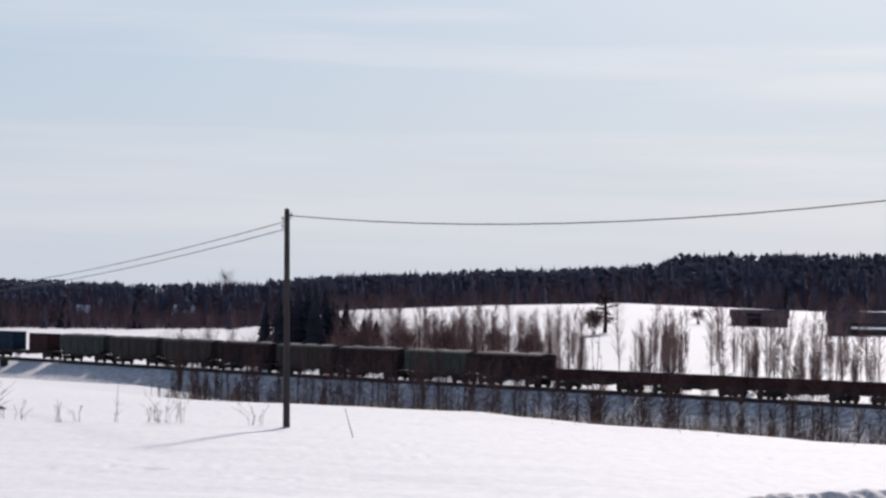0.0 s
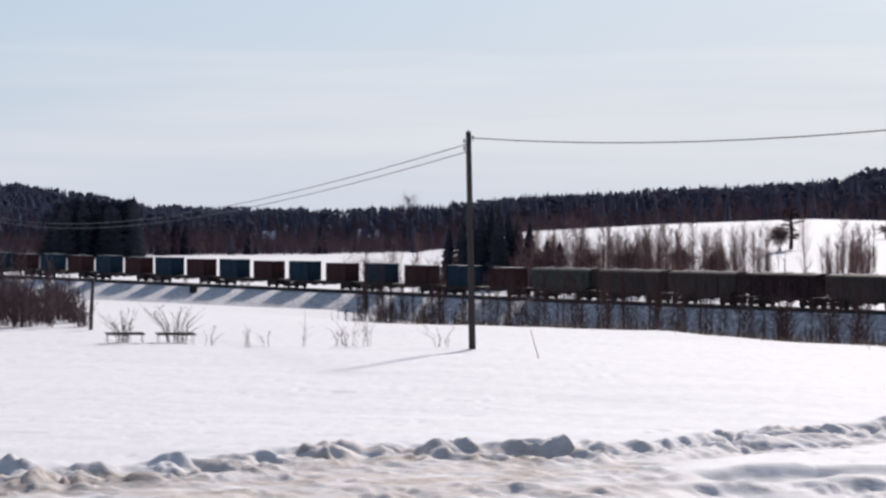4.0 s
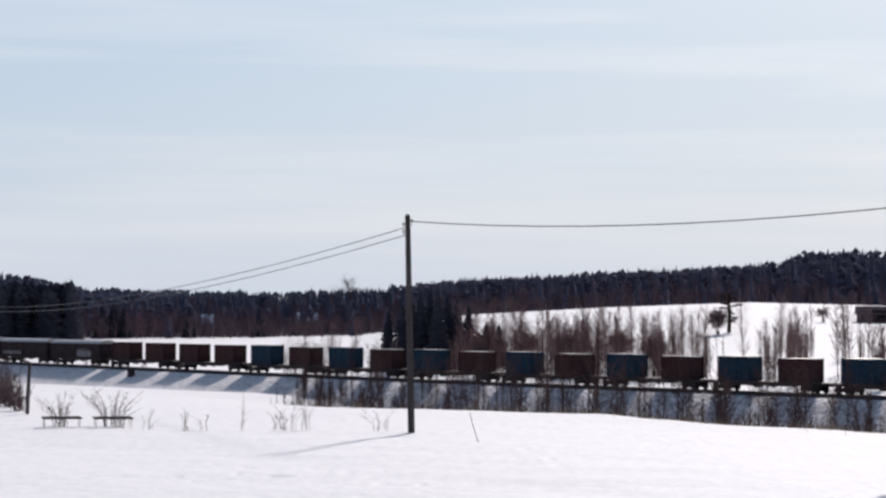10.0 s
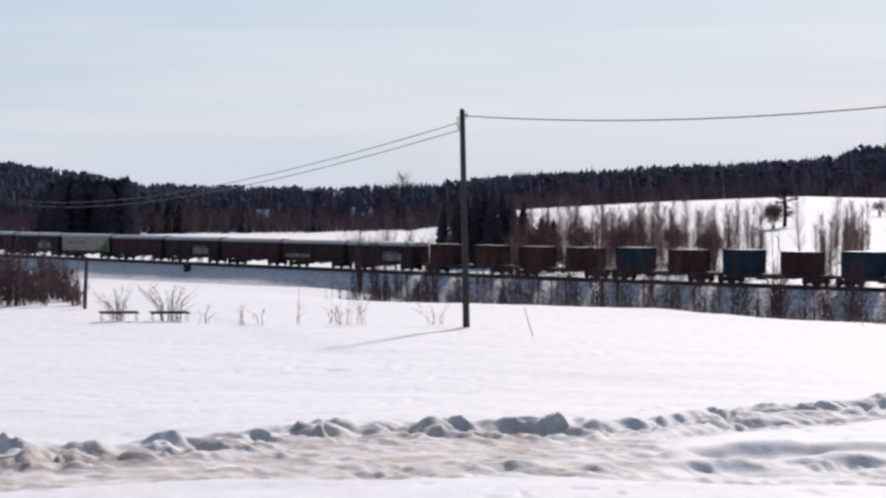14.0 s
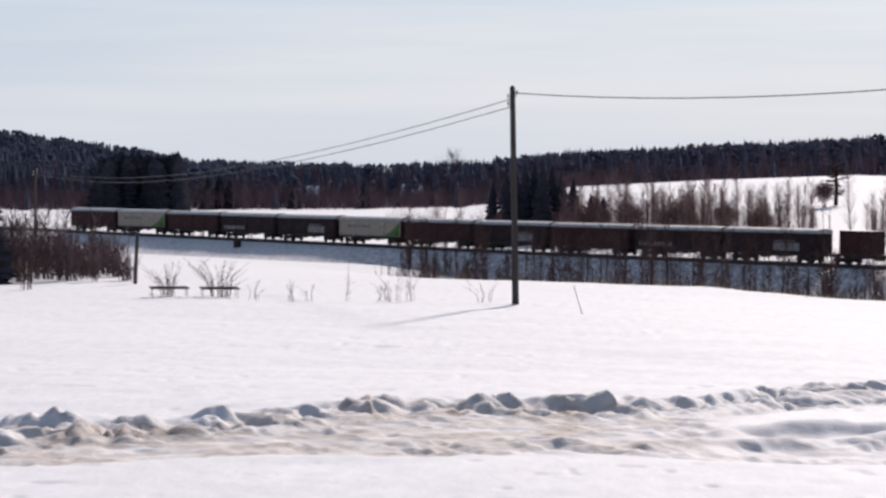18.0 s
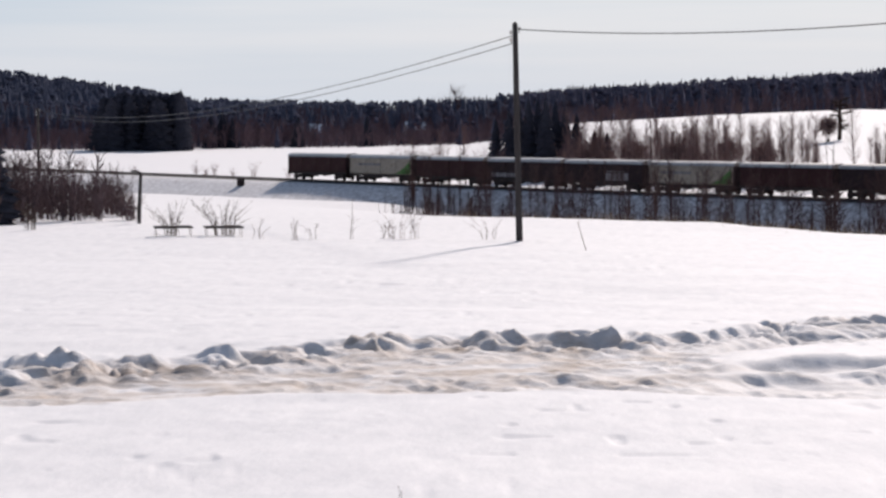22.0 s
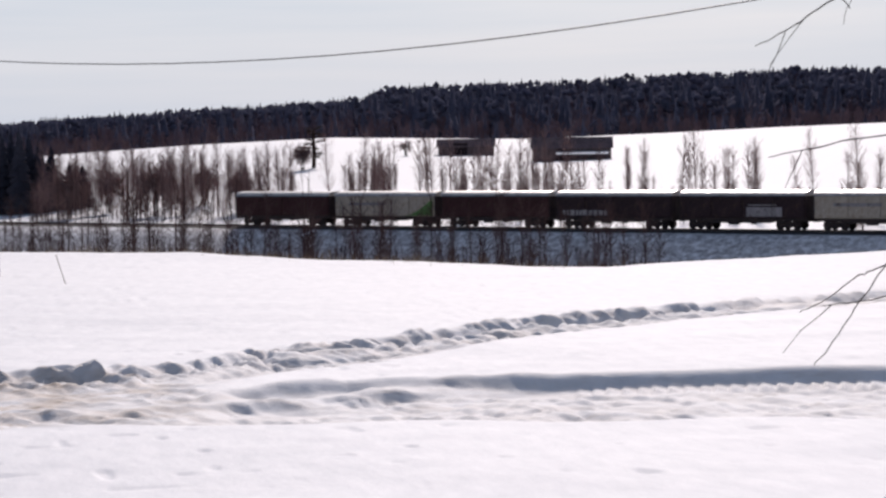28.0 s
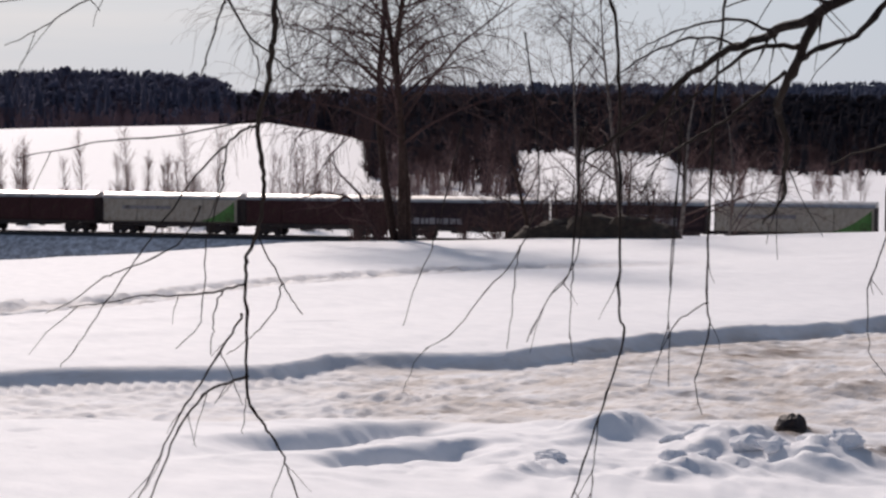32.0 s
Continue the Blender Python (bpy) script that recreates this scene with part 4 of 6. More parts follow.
# ---- trees and shrubs ----
def grow(trunk, crown, rng, pos, heading, length, radius, level, top_level, droop, kids, thin=0.004, reach=1.0, up=(0.35, 0.9)):
    n = 6 if level == 0 else 4 if level == 1 else 3
    sides = 8 if level == 0 else 5 if level == 1 else 3
    pts, rad = [pos.copy()], [radius]
    h = heading.normalized()
    for i in range(n):
        wob = 0.08 if level == 0 else 0.16
        h = (h + Vector((rng.gauss(0, wob), rng.gauss(0, wob), rng.gauss(0, wob * 0.6) - (droop * level * (i + 1) / n if level else 0)))).normalized()
        pts.append(pts[-1] + h * (length / n))
        rad.append(radius * (1 - 0.86 * (i + 1) / n) + thin)
    (trunk if level == 0 else crown).tube(pts, rad, sides, cap=False)
    if level >= top_level:
        return
    count = kids[level]
    for k in range(count):
        u = (0.28 if level == 0 else 0.2) + (0.70 if level == 0 else 0.78) * (k + rng.random()) / count
        x = u * n
        i = min(int(x), n - 1)
        p = pts[i].lerp(pts[i + 1], x - i)
        d = (pts[i + 1] - pts[i]).normalized()
        turn = rng.uniform(0, math.tau)
        side = d.orthogonal().normalized()
        side.rotate(Matrix.Rotation(turn, 3, d))
        rise = rng.uniform(*up) if level == 0 else rng.uniform(0.5, 1.1)
        child = (d * rise + side).normalized()
        ln = length * (0.46 * (1.15 - u) + 0.14) * reach * rng.uniform(0.75, 1.2) if level == 0 else length * rng.uniform(0.3, 0.6)
        r0 = rad[i] * (0.42 if level == 0 else 0.5)
        grow(trunk, crown, rng, p, child, ln, max(r0, 0.006), level + 1, top_level, droop, kids, thin, reach, up)


def bare_tree(name, m, label, category, group, seed, height, radius, stems=1, top_level=2, droop=0.12, kids=(16, 6, 4), bark=BARK_BIRCH, spread=0.12, twigs=BRUSH, thin=0.006, reach=1.0, up=(0.35, 0.9)):
    rng = random.Random(seed)
    t = thing(name, m, label, category, group)
    crown = Shape()
    for s in range(stems):
        trunk = Shape()
        a = s * math.tau / max(stems, 1) + rng.random()
        off = Vector((math.cos(a), math.sin(a), 0)) * (radius * 1.1 if stems > 1 else 0)
        lean = Vector((math.cos(a) * spread if stems > 1 else rng.gauss(0, 0.03), math.sin(a) * spread if stems > 1 else rng.gauss(0, 0.03), 1))
        hs = height * (1 if s == 0 else rng.uniform(0.75, 0.98))
        grow(trunk, crown, rng, off + Vector((0, 0, -0.3)), lean, hs, radius * (1 if s == 0 else 0.85), 0, top_level, droop, kids, thin, reach, up)
        part("trunk", trunk, bark, t, smooth=True)
    part("crown", crown, twigs, t)
    return t


def shrub(name, m, label, category, group, seed, height, stems, spread, material, thick=0.012, kids=4, split=False):
    """Stems from one root, each with side twigs; split: every stem is a part of its own."""
    rng = random.Random(seed)
    t = thing(name, m, label, category, group)
    stem = Shape()
    for k in range(stems):
        a = rng.uniform(0, math.tau)
        out = rng.uniform(0.1, 1.0) * spread
        h = height * rng.uniform(0.45, 1.0)
        p0 = Vector((math.cos(a) * 0.12, math.sin(a) * 0.12, -0.15)) * (1 + spread)
        p1 = Vector((math.cos(a) * out * 0.4, math.sin(a) * out * 0.4, h * 0.5))
        p2 = Vector((math.cos(a) * out, math.sin(a) * out, h))
        mid = p0.lerp(p1, 0.5) + Vector((rng.gauss(0, 0.02), rng.gauss(0, 0.02), 0)) * height
        stem.tube([p0, mid, p1, p2], [thick, thick * 0.85, thick * 0.7, thick * 0.3], 4, cap=False)
        for q in range(kids):
            u = rng.uniform(0.2, 0.95)
            b = p0.lerp(p1, u * 2) if u < 0.5 else p1.lerp(p2, u * 2 - 1)
            e = b + Vector((rng.gauss(0, 0.3), rng.gauss(0, 0.3), rng.uniform(0.15, 0.6))) * height * 0.32
            stem.tube([b, b.lerp(e, 0.5) + Vector((0, 0, 0.03)), e], [thick * 0.5, thick * 0.4, thick * 0.2], 3, cap=False)
        if split or (k + 1) % max(stems // 3, 1) == 0:
            part("stem" if split else "limb", stem, material, t)
            stem = Shape()
    if stem.v:
        part("limb", stem, material, t)
    return t


def spruce_shape(sh, rng, x, y, z, h, w, layers=8, seg=8):
    base = len(sh.v)
    for i in range(layers):
        u = i / layers
        zb = z + h * (0.06 + 0.90 * u)
        zt = z + h * min(1.0, 0.06 + 0.90 * u + 1.75 / layers)
        r = w * (1 - u) ** 0.85 * rng.uniform(0.85, 1.1) + 0.06 * w
        ph = rng.random() * 6
        n = len(sh.v)
        sh.v.append((x, y, zt))
        for k in range(seg):
            a = ph + math.tau * k / seg
            rr = r * (1.15 if k % 2 else 0.62) * rng.uniform(0.8, 1.2)
            sh.v.append((x + rr * math.cos(a), y + rr * math.sin(a), zb - 0.05 * h * (k % 2) + rng.uniform(-0.02, 0.02) * h))
        for k in range(seg):
            sh.f.append((n, n + 1 + k, n + 1 + (k + 1) % seg))
    return base


def bare_far(sh, rng, x, y, z, h, w, fans=30):
    def blade(a, b, r):
        d = (b - a).normalized()
        s = d.orthogonal().normalized()
        s.rotate(Matrix.Rotation(rng.uniform(0, math.tau), 3, d))
        n = len(sh.v)
        q = d.cross(s)
        sh.v.extend([tuple(a + s * r), tuple(a - s * r * 0.5 + q * r * 0.8), tuple(a - s * r * 0.5 - q * r * 0.8), tuple(b)])
        sh.f.extend([(n, n + 1, n + 3), (n + 1, n + 2, n + 3), (n + 2, n, n + 3)])
    root = Vector((x, y, z))
    tip = root + Vector((rng.gauss(0, 0.05) * h, rng.gauss(0, 0.05) * h, h))
    blade(root, tip, 0.12 + h * 0.008)
    for k in range(fans):
        u = rng.uniform(0.18, 0.92)
        a = root.lerp(tip, u)
        an = rng.uniform(0, math.tau)
        ln = w * (1.1 - u) * rng.uniform(0.7, 1.5)
        b = a + Vector((math.cos(an) * ln, math.sin(an) * ln, ln * rng.uniform(0.5, 1.6)))
        blade(a, b, 0.07)
        for q in range(2):
            c = a.lerp(b, rng.uniform(0.35, 0.9))
            blade(c, c + Vector((rng.gauss(0, 0.5), rng.gauss(0, 0.5), rng.uniform(0.1, 0.9))) * w * 0.5, 0.045)


def round_crown(sh, rng, x, y, z, h, w):
    """A pine or a leafy clump: trunk and a few ragged tufts."""
    n = len(sh.v)
    sh.v.extend([(x - 0.15, y, z), (x + 0.15, y, z), (x, y + 0.15, z), (x, y, z + h * 0.8)])
    sh.f.extend([(n, n + 1, n + 3), (n + 1, n + 2, n + 3), (n + 2, n, n + 3)])
    for k in range(7):
        u = rng.uniform(0.38, 0.93)
        r = w * rng.uniform(0.5, 0.9) * (1.25 - 0.75 * u)
        cx, cy, cz = x + rng.gauss(0, 0.45) * w, y + rng.gauss(0, 0.45) * w, z + h * u
        if k == 0:
            cx, cy, cz, r = x, y, z + h - w * 0.45, w * 0.55
        n = len(sh.v)
        for dx, dy, dz in ((1, 0, 0), (0.3, 0.95, 0), (-0.8, 0.6, 0), (-0.8, -0.6, 0), (0.3, -0.95, 0)):
            q = rng.uniform(0.7, 1.3)
            sh.v.append((cx + dx * r * q, cy + dy * r * q, cz + rng.uniform(-0.35, 0.2) * r))
        sh.v.append((cx + rng.gauss(0, 0.2) * r, cy, cz + r * rng.uniform(0.6, 1.1)))
        sh.v.append((cx, cy + rng.gauss(0, 0.2) * r, cz - r * rng.uniform(0.4, 0.8)))
        for e in range(5):
            sh.f.append((n + e, n + (e + 1) % 5, n + 5))
            sh.f.append((n + (e + 1) % 5, n + e, n + 6))


def woods(name, label, seed, az0, az1, d0, d1, count, spruce_share, heights, mats, cap=0.0):
    """A belt of woodland: conifers in one mesh, leafless trees in another."""
    rng = random.Random(seed)
    con, bare = Shape(), Shape()
    az = [rng.uniform(az0, az1) for i in range(count)]
    d = [d0 + (d1 - d0) * rng.random() for i in range(count)]
    for a, r, v in zip(az, d, on_ground_many(az, d)):
        stand = noise.noise(Vector((v.x * 0.02, v.y * 0.02, seed)))
        h = rng.uniform(*heights) * (1 + 0.25 * stand)
        lim = EYE + r * math.tan(radians(float(np.interp(a, SKY_AZ, SKY_EL)) + cap)) - v.z
        if h > lim:
            h = max(2.5, lim * (rng.uniform(0.86, 1.0) if rng.random() < 0.9 else rng.uniform(1.0, 1.12)))
        if rng.random() < spruce_share * (1 + 0.9 * stand):
            if rng.random() < 0.78:
                spruce_shape(con, rng, v.x, v.y, v.z - 0.3, h, h * rng.uniform(0.13, 0.2), 6, 7)
            else:
                round_crown(con, rng, v.x, v.y, v.z - 0.3, h * 0.97, h * rng.uniform(0.2, 0.28))
        else:
            bare_far(bare, rng, v.x, v.y, v.z - 0.3, h * 0.92, h * 0.26, 20)
    if con.v:
        tagged(new(name, con.mesh(name, mats[0], True)), label + ", dark spruces and pines", "forest", kind="stuff")
    if bare.v:
        nm = name + "_bare"
        tagged(new(nm, bare.mesh(nm, mats[1])), label + ", leafless brown trees", "forest", kind="stuff")


MIX = (NEEDLE_HAZED, WOOD_HAZED)
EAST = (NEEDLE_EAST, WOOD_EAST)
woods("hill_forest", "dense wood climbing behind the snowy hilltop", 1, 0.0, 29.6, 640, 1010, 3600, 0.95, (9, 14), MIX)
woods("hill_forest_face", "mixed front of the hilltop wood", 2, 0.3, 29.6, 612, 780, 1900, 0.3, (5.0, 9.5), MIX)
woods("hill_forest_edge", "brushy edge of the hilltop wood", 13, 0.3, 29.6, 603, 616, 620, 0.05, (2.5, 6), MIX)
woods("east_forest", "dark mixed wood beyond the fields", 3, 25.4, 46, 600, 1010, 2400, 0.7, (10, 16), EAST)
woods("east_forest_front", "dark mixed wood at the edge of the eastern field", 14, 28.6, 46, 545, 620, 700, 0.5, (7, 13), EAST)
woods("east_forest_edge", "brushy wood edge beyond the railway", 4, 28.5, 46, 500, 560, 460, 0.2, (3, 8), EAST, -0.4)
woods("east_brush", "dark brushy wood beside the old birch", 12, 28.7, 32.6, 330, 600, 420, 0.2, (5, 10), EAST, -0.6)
woods("west_forest", "wooded rise beyond the far field", 5, -20, 1.0, 740, 1010, 2800, 0.6, (7, 13), (RIDGE_HAZED, WOOD_HAZED))
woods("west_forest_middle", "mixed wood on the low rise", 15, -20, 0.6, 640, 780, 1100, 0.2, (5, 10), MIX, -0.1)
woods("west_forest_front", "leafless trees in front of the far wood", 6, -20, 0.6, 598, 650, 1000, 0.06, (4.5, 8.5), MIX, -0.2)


def ridge_forest(name, label, seed, az0, az1, count):
    rng = random.Random(seed)
    sh = Shape()
    az = [rng.uniform(az0, az1) for i in range(count)]
    d = [rng.uniform(1700, 2560) for i in range(count)]
    for v in on_ground_many(az, d):
        h = rng.uniform(10, 17)
        if rng.random() < 0.85:
            spruce_shape(sh, rng, v.x, v.y, v.z - 2, h, h * 0.22, 4, 6)
        else:
            round_crown(sh, rng, v.x, v.y, v.z - 2, h, h * 0.32)
    tagged(new(name, sh.mesh(name, RIDGE_HAZED, True)), label, "forest", kind="stuff")


ridge_forest("west_ridge_forest", "wooded ridge on the horizon, hazed blue", 8, -18, -4, 2400)
ridge_forest("east_ridge_forest", "distant wooded ridge on the horizon, hazed blue", 9, 27, 47, 2800)


def bare_skyline_tree(az, d, h, seed):
    v = on_ground(az, d)
    t = thing("skyline_tree", pose(v.x, v.y, v.z - 0.5), "large leafless tree standing over the far wood", "tree")
    sh = Shape()
    bare_far(sh, random.Random(seed), 0, 0, 0, h, h * 0.42, 90)
    part("crown", sh, BRUSH, t)
    part("trunk", Shape().tube([(0, 0, 0), (0.1, 0, h * 0.4), (0, 0.1, h * 0.75)], [0.3, 0.22, 0.1], 7), BARK_OLD, t)


bare_skyline_tree(-1.42, 760, 15.5, 31)


def spruce_tree(az, d, h, w, seed, label="dark green spruce with dense drooping branches", group="spruces by the railway", blunt=0.8):
    rng = random.Random(seed)
    v = on_ground(az, d)
    t = thing("spruce_tree", pose(v.x, v.y, v.z), label, "spruce", group)
    part("trunk", Shape().tube([(0, 0, -0.3), (0, 0, h * 0.5), (0, 0, h * 0.97)], [h * 0.016, h * 0.011, 0.02], 6), BARK_OLD, t)
    crown = Shape()
    layers = 15
    for i in range(layers):
        u = i / layers
        n = 13 - int(7 * u)
        for k in range(n):
            a = math.tau * (k + rng.random() * 0.8) / n
            r = w * ((1 - u) ** blunt * rng.uniform(0.7, 1.15) + 0.05)
            z0 = h * (0.05 + 0.92 * u) + rng.uniform(-0.02, 0.02) * h
            dx, dy = math.cos(a), math.sin(a)
            hw = r * 0.36
            q = len(crown.v)
            crown.v.extend([(0, 0, z0 + 0.05 * h), (dx * r * 0.55 - dy * hw, dy * r * 0.55 + dx * hw, z0 - 0.02 * h), (dx * r, dy * r, z0 - 0.045 * h), (dx * r * 0.55 + dy * hw, dy * r * 0.55 - dx * hw, z0 - 0.02 * h), (dx * r * 0.5, dy * r * 0.5, z0 - 0.075 * h)])
            crown.f.extend([(q, q + 1, q + 2), (q, q + 2, q + 3), (q + 1, q + 4, q + 2), (q + 2, q + 4, q + 3)])
    crown.tube([(0, 0, h * 0.9), (0, 0, h * 1.0)], [0.1, 0.01], 5)
    part("crown", crown, NEEDLE, t, smooth=True)
    return t


_r = random.Random(11)
for _i in range(54):
    _az = -10.5 + 2.05 * (_i + _r.random()) / 54
    _d = _r.uniform(578, 604)
    _g = on_ground(_az, _d).z
    _el = float(np.interp(_az, (-10.6, -10.1, -9.3, -8.95, -8.8, -8.65, -8.3), (0.74, 0.9, 0.92, 0.86, 0.76, 1.0, 0.86)))
    spruce_tree(_az, _d, (EYE + _d * math.tan(radians(_el + _r.uniform(-0.22, 0.02))) - _g), _r.uniform(4.2, 5.8) * (1 if _az < -8.85 else 0.65), 100 + _i, group="spruce clump beyond the line", blunt=0.5)
for _i, (_az, _d, _el, _w) in enumerate(((0.0, 345, 0.45, 2.6), (0.25, 352, 0.6, 2.6), (0.5, 346, 0.72, 2.8), (0.75, 354, 0.7, 2.7), (0.95, 342, 0.75, 2.8), (1.2, 350, 0.66, 2.7), (1.45, 344, 0.5, 2.6), (1.75, 348, 0.3, 2.5), (-0.35, 352, 0.2, 2.2), (2.2, 346, -0.15, 2.3), (2.55, 350, -0.2, 2.2), (-7.75, 612, 0.3, 3.0), (-7.45, 615, 0.38, 3.2), (-7.2, 613, 0.2, 2.6), (-5.5, 614, 0.22, 2.6), (-3.7, 615, 0.25, 2.6))):
    _g = on_ground(_az, _d).z
    spruce_tree(_az, _d, EYE + _d * math.tan(radians(_el)) - _g, _w, 200 + _i)

# young birches along the far side of the line, from a few forms
def slim_birch(name, label, group, seed, heights, width, category="birch", twigs=BRUSH, stout=1.0, apart=0.5, fine=0.62, dense=11):
    """Straight thin stems, each with a narrow veil of short rising twigs."""
    rng = random.Random(seed)
    t = thing(name, pose(0, 0, 0), label, category, group)
    veil = Shape()
    for k, h in enumerate(heights):
        x, y = (rng.gauss(0, apart), rng.gauss(0, apart)) if k else (0, 0)
        lean = Vector((rng.gauss(0, 0.035), rng.gauss(0, 0.035), 1))
        pts = [Vector((x, y, -0.3)) + lean * (h * q / 4) + Vector((rng.gauss(0, 0.05), rng.gauss(0, 0.05), 0)) for q in range(5)]
        r = (0.022 + 0.0055 * h) * stout
        part("trunk", Shape().tube(pts, [r, r * 0.85, r * 0.65, r * 0.4, 0.012], 5), BARK_OLD, t)
        for q in range(int(dense * h)):
            u = rng.uniform(0.18, 0.98)
            p = pts[0].lerp(pts[-1], u)
            an = rng.uniform(0, math.tau)
            ln = width * h * (0.35 + 1.5 * u * (1.05 - u)) * rng.uniform(0.5, 1.2)
            e = p + Vector((math.cos(an), math.sin(an), rng.uniform(0.9, 2.2))) * ln * 0.85
            m = p.lerp(e, 0.5) + Vector((0, 0, -0.06 * ln))
            veil.tube([p, m, e], [0.034 * fine, 0.024 * fine, 0.013 * fine], 3, cap=False)
            for w in range(2):
                g = m.lerp(e, rng.random())
                veil.tube([g, g + Vector((rng.gauss(0, 0.4), rng.gauss(0, 0.4), rng.uniform(0.1, 0.6))) * ln * 0.6], [0.016 * fine, 0.009 * fine], 3, cap=False)
    part("crown", veil, twigs, t)
    return t


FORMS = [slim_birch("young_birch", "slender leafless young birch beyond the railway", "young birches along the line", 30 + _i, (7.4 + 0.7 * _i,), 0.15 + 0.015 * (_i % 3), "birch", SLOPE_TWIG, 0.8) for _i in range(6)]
_r = random.Random(21)
BIRCH_AZ = [3.0, 3.6, 4.1, 4.9, 5.4, 6.1, 6.7, 9.5, 9.9, 10.3, 11.2, 11.6, 12.1, 12.5, 12.9, 13.3, 13.8, 14.6, 15.1, 15.6, 15.9, 17.0, 18.1, 18.4, 18.7, 19.1, 19.7, 20.0, 21.4, 22.6, 23.2, 26.4, 26.9, 27.3, 2.2, 2.5, 2.8, 3.3, 3.9, 4.4, 4.7, 5.1, 5.7, 5.9, 6.4, 7.0, 7.4, 9.7, 10.1, 12.3, 12.7, 13.6, 14.1, 15.3, 18.9, 26.6, 27.1, 27.8, 7.9, 8.9, -2.6, -1.9, -1.2, 29.6, 30.8, 31.9, 33.2, 34.4, 35.6, 37.3, 38.4, 39.5, 40.8]
BIRCH_AZ += [_r.uniform(1.6, 8.0) for _n in range(40)] + [_r.choice((_r.uniform(9.2, 10.6), _r.uniform(11.3, 17.4), _r.uniform(11.6, 14.2), _r.uniform(17.6, 20.4), _r.uniform(21.8, 25))) for _n in range(14)]
for _n, _az in enumerate(BIRCH_AZ):
    _d = TRACK_D / math.cos(radians(_az - TRACK_AZ)) + _r.uniform(22, 70)
    _v = on_ground(_az + _r.uniform(-0.1, 0.1), _d)
    _k = _r.uniform(0.75, 1.2)
    _m = pose(_v.x, _v.y, _v.z, 0, 0, _r.uniform(0, 360))
    if _n < 6:
        FORMS[_n].matrix_basis = _m
    else:
        copy_thing(FORMS[_n % 6], _m)

# alder thicket behind the line
SLOPE_BRUSH = [slim_birch("slope_saplings", "clump of thin upright leafless saplings on the snowy slope", "saplings on the slope", 700 + _i, (6.0 + 0.8 * _i, 4.6, 3.8 + 0.4 * _i, 5.2)[:3 + _i % 2], 0.16, "sapling", SLOPE_TWIG, 0.7) for _i in range(4)]
for _n in range(110):
    _az = _r.choice((_r.uniform(9.3, 10.6), _r.uniform(11.4, 17.2), _r.uniform(13, 25.2), _r.uniform(1.6, 8.0), _r.uniform(1.6, 8.0), _r.uniform(1.6, 8.0)))
    _v = on_ground(_az, TRACK_D / math.cos(radians(_az - TRACK_AZ)) + (_r.uniform(16, 110) if _az < 17.4 else _r.uniform(14, 45)))
    _m = pose(_v.x, _v.y, _v.z, 0, 0, _r.uniform(0, 360))
    if _n < 4:
        SLOPE_BRUSH[_n].matrix_basis = _m
    else:
        copy_thing(SLOPE_BRUSH[_n % 4], _m)

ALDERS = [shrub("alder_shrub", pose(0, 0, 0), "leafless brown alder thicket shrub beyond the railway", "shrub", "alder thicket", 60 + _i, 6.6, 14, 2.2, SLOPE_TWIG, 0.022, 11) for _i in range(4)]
_n = 0
for _az0, _az1, _cnt, _lo, _hi in ((1.2, 2.6, 12, 14, 60), (2.6, 7.4, 14, 14, 60), (1.8, 8.0, 14, 60, 150), (-3.2, -0.2, 14, 16, 50), (7.8, 8.2, 2, 40, 50), (24.0, 25.3, 5, 30, 42), (26.6, 28.2, 7, 24, 40), (29.2, 33, 12, 30, 90), (29.0, 32.6, 44, 40, 260), (36.5, 42, 16, 120, 260)):
    for _q in range(_cnt):
        _az = _r.uniform(_az0, _az1)
        _d = TRACK_D / math.cos(radians(_az - TRACK_AZ)) + _r.uniform(_lo, _hi)
        _v = on_ground(_az, _d)
        _m = pose(_v.x, _v.y, _v.z, 0, 0, _r.uniform(0, 360))
        if _n < 4:
            ALDERS[_n].matrix_basis = _m
        else:
            copy_thing(ALDERS[_n % 4], _m)
        _n += 1

for _q in range(16):
    _az = _r.uniform(-12.8, -5.2)
    _v = on_ground(_az, TRACK_D / math.cos(radians(_az - TRACK_AZ)) + _r.uniform(14, 50))
    shrub("field_bush", pose(_v.x, _v.y, _v.z), "low pale leafless bush beyond the railway", "shrub", "bushes beyond the line", 900 + _q, _r.uniform(1.8, 3.4), 12, 1.3, SLOPE_TWIG, 0.022, 8, True)

# scrub in the dip between the field and the embankment
SCRUB = [slim_birch("dip_shrub", "dark leafless brush in the dip below the embankment", "scrub in the dip", 80 + _i, _h, 0.16, "shrub", TWIG, 0.8, 1.0) for _i, _h in enumerate(((3.0, 2.6, 3.3, 2.2), (7.2, 4.0, 3.1), (4.4, 3.6, 2.4, 3.0), (9.4, 5.0), (3.6, 2.8, 2.4, 3.1, 2.0), (5.6, 4.4, 3.0), (8.2, 3.2, 2.6)))]
for _n in range(190):
    _az = -2.9 + 20.5 * ((_n + _r.random()) / 190) ** 1.05
    _dt = TRACK_D / math.cos(radians(_az - TRACK_AZ))
    _az += 0.5 * noise.noise(Vector((_n * 0.37, 1.0, 0)))
    _d = _dt - _r.uniform(20, 75) * (1 if _az > 0 else 0.6)
    _v = on_ground(_az, _d)
    _m = pose(_v.x, _v.y, _v.z, 0, 0, _r.uniform(0, 360))
    if _n < 7:
        SCRUB[_n].matrix_basis = _m
    else:
        copy_thing(SCRUB[_r.randrange(7)], _m)

# the old lone tree on the slope
_v = on_ground(8.5, 430)


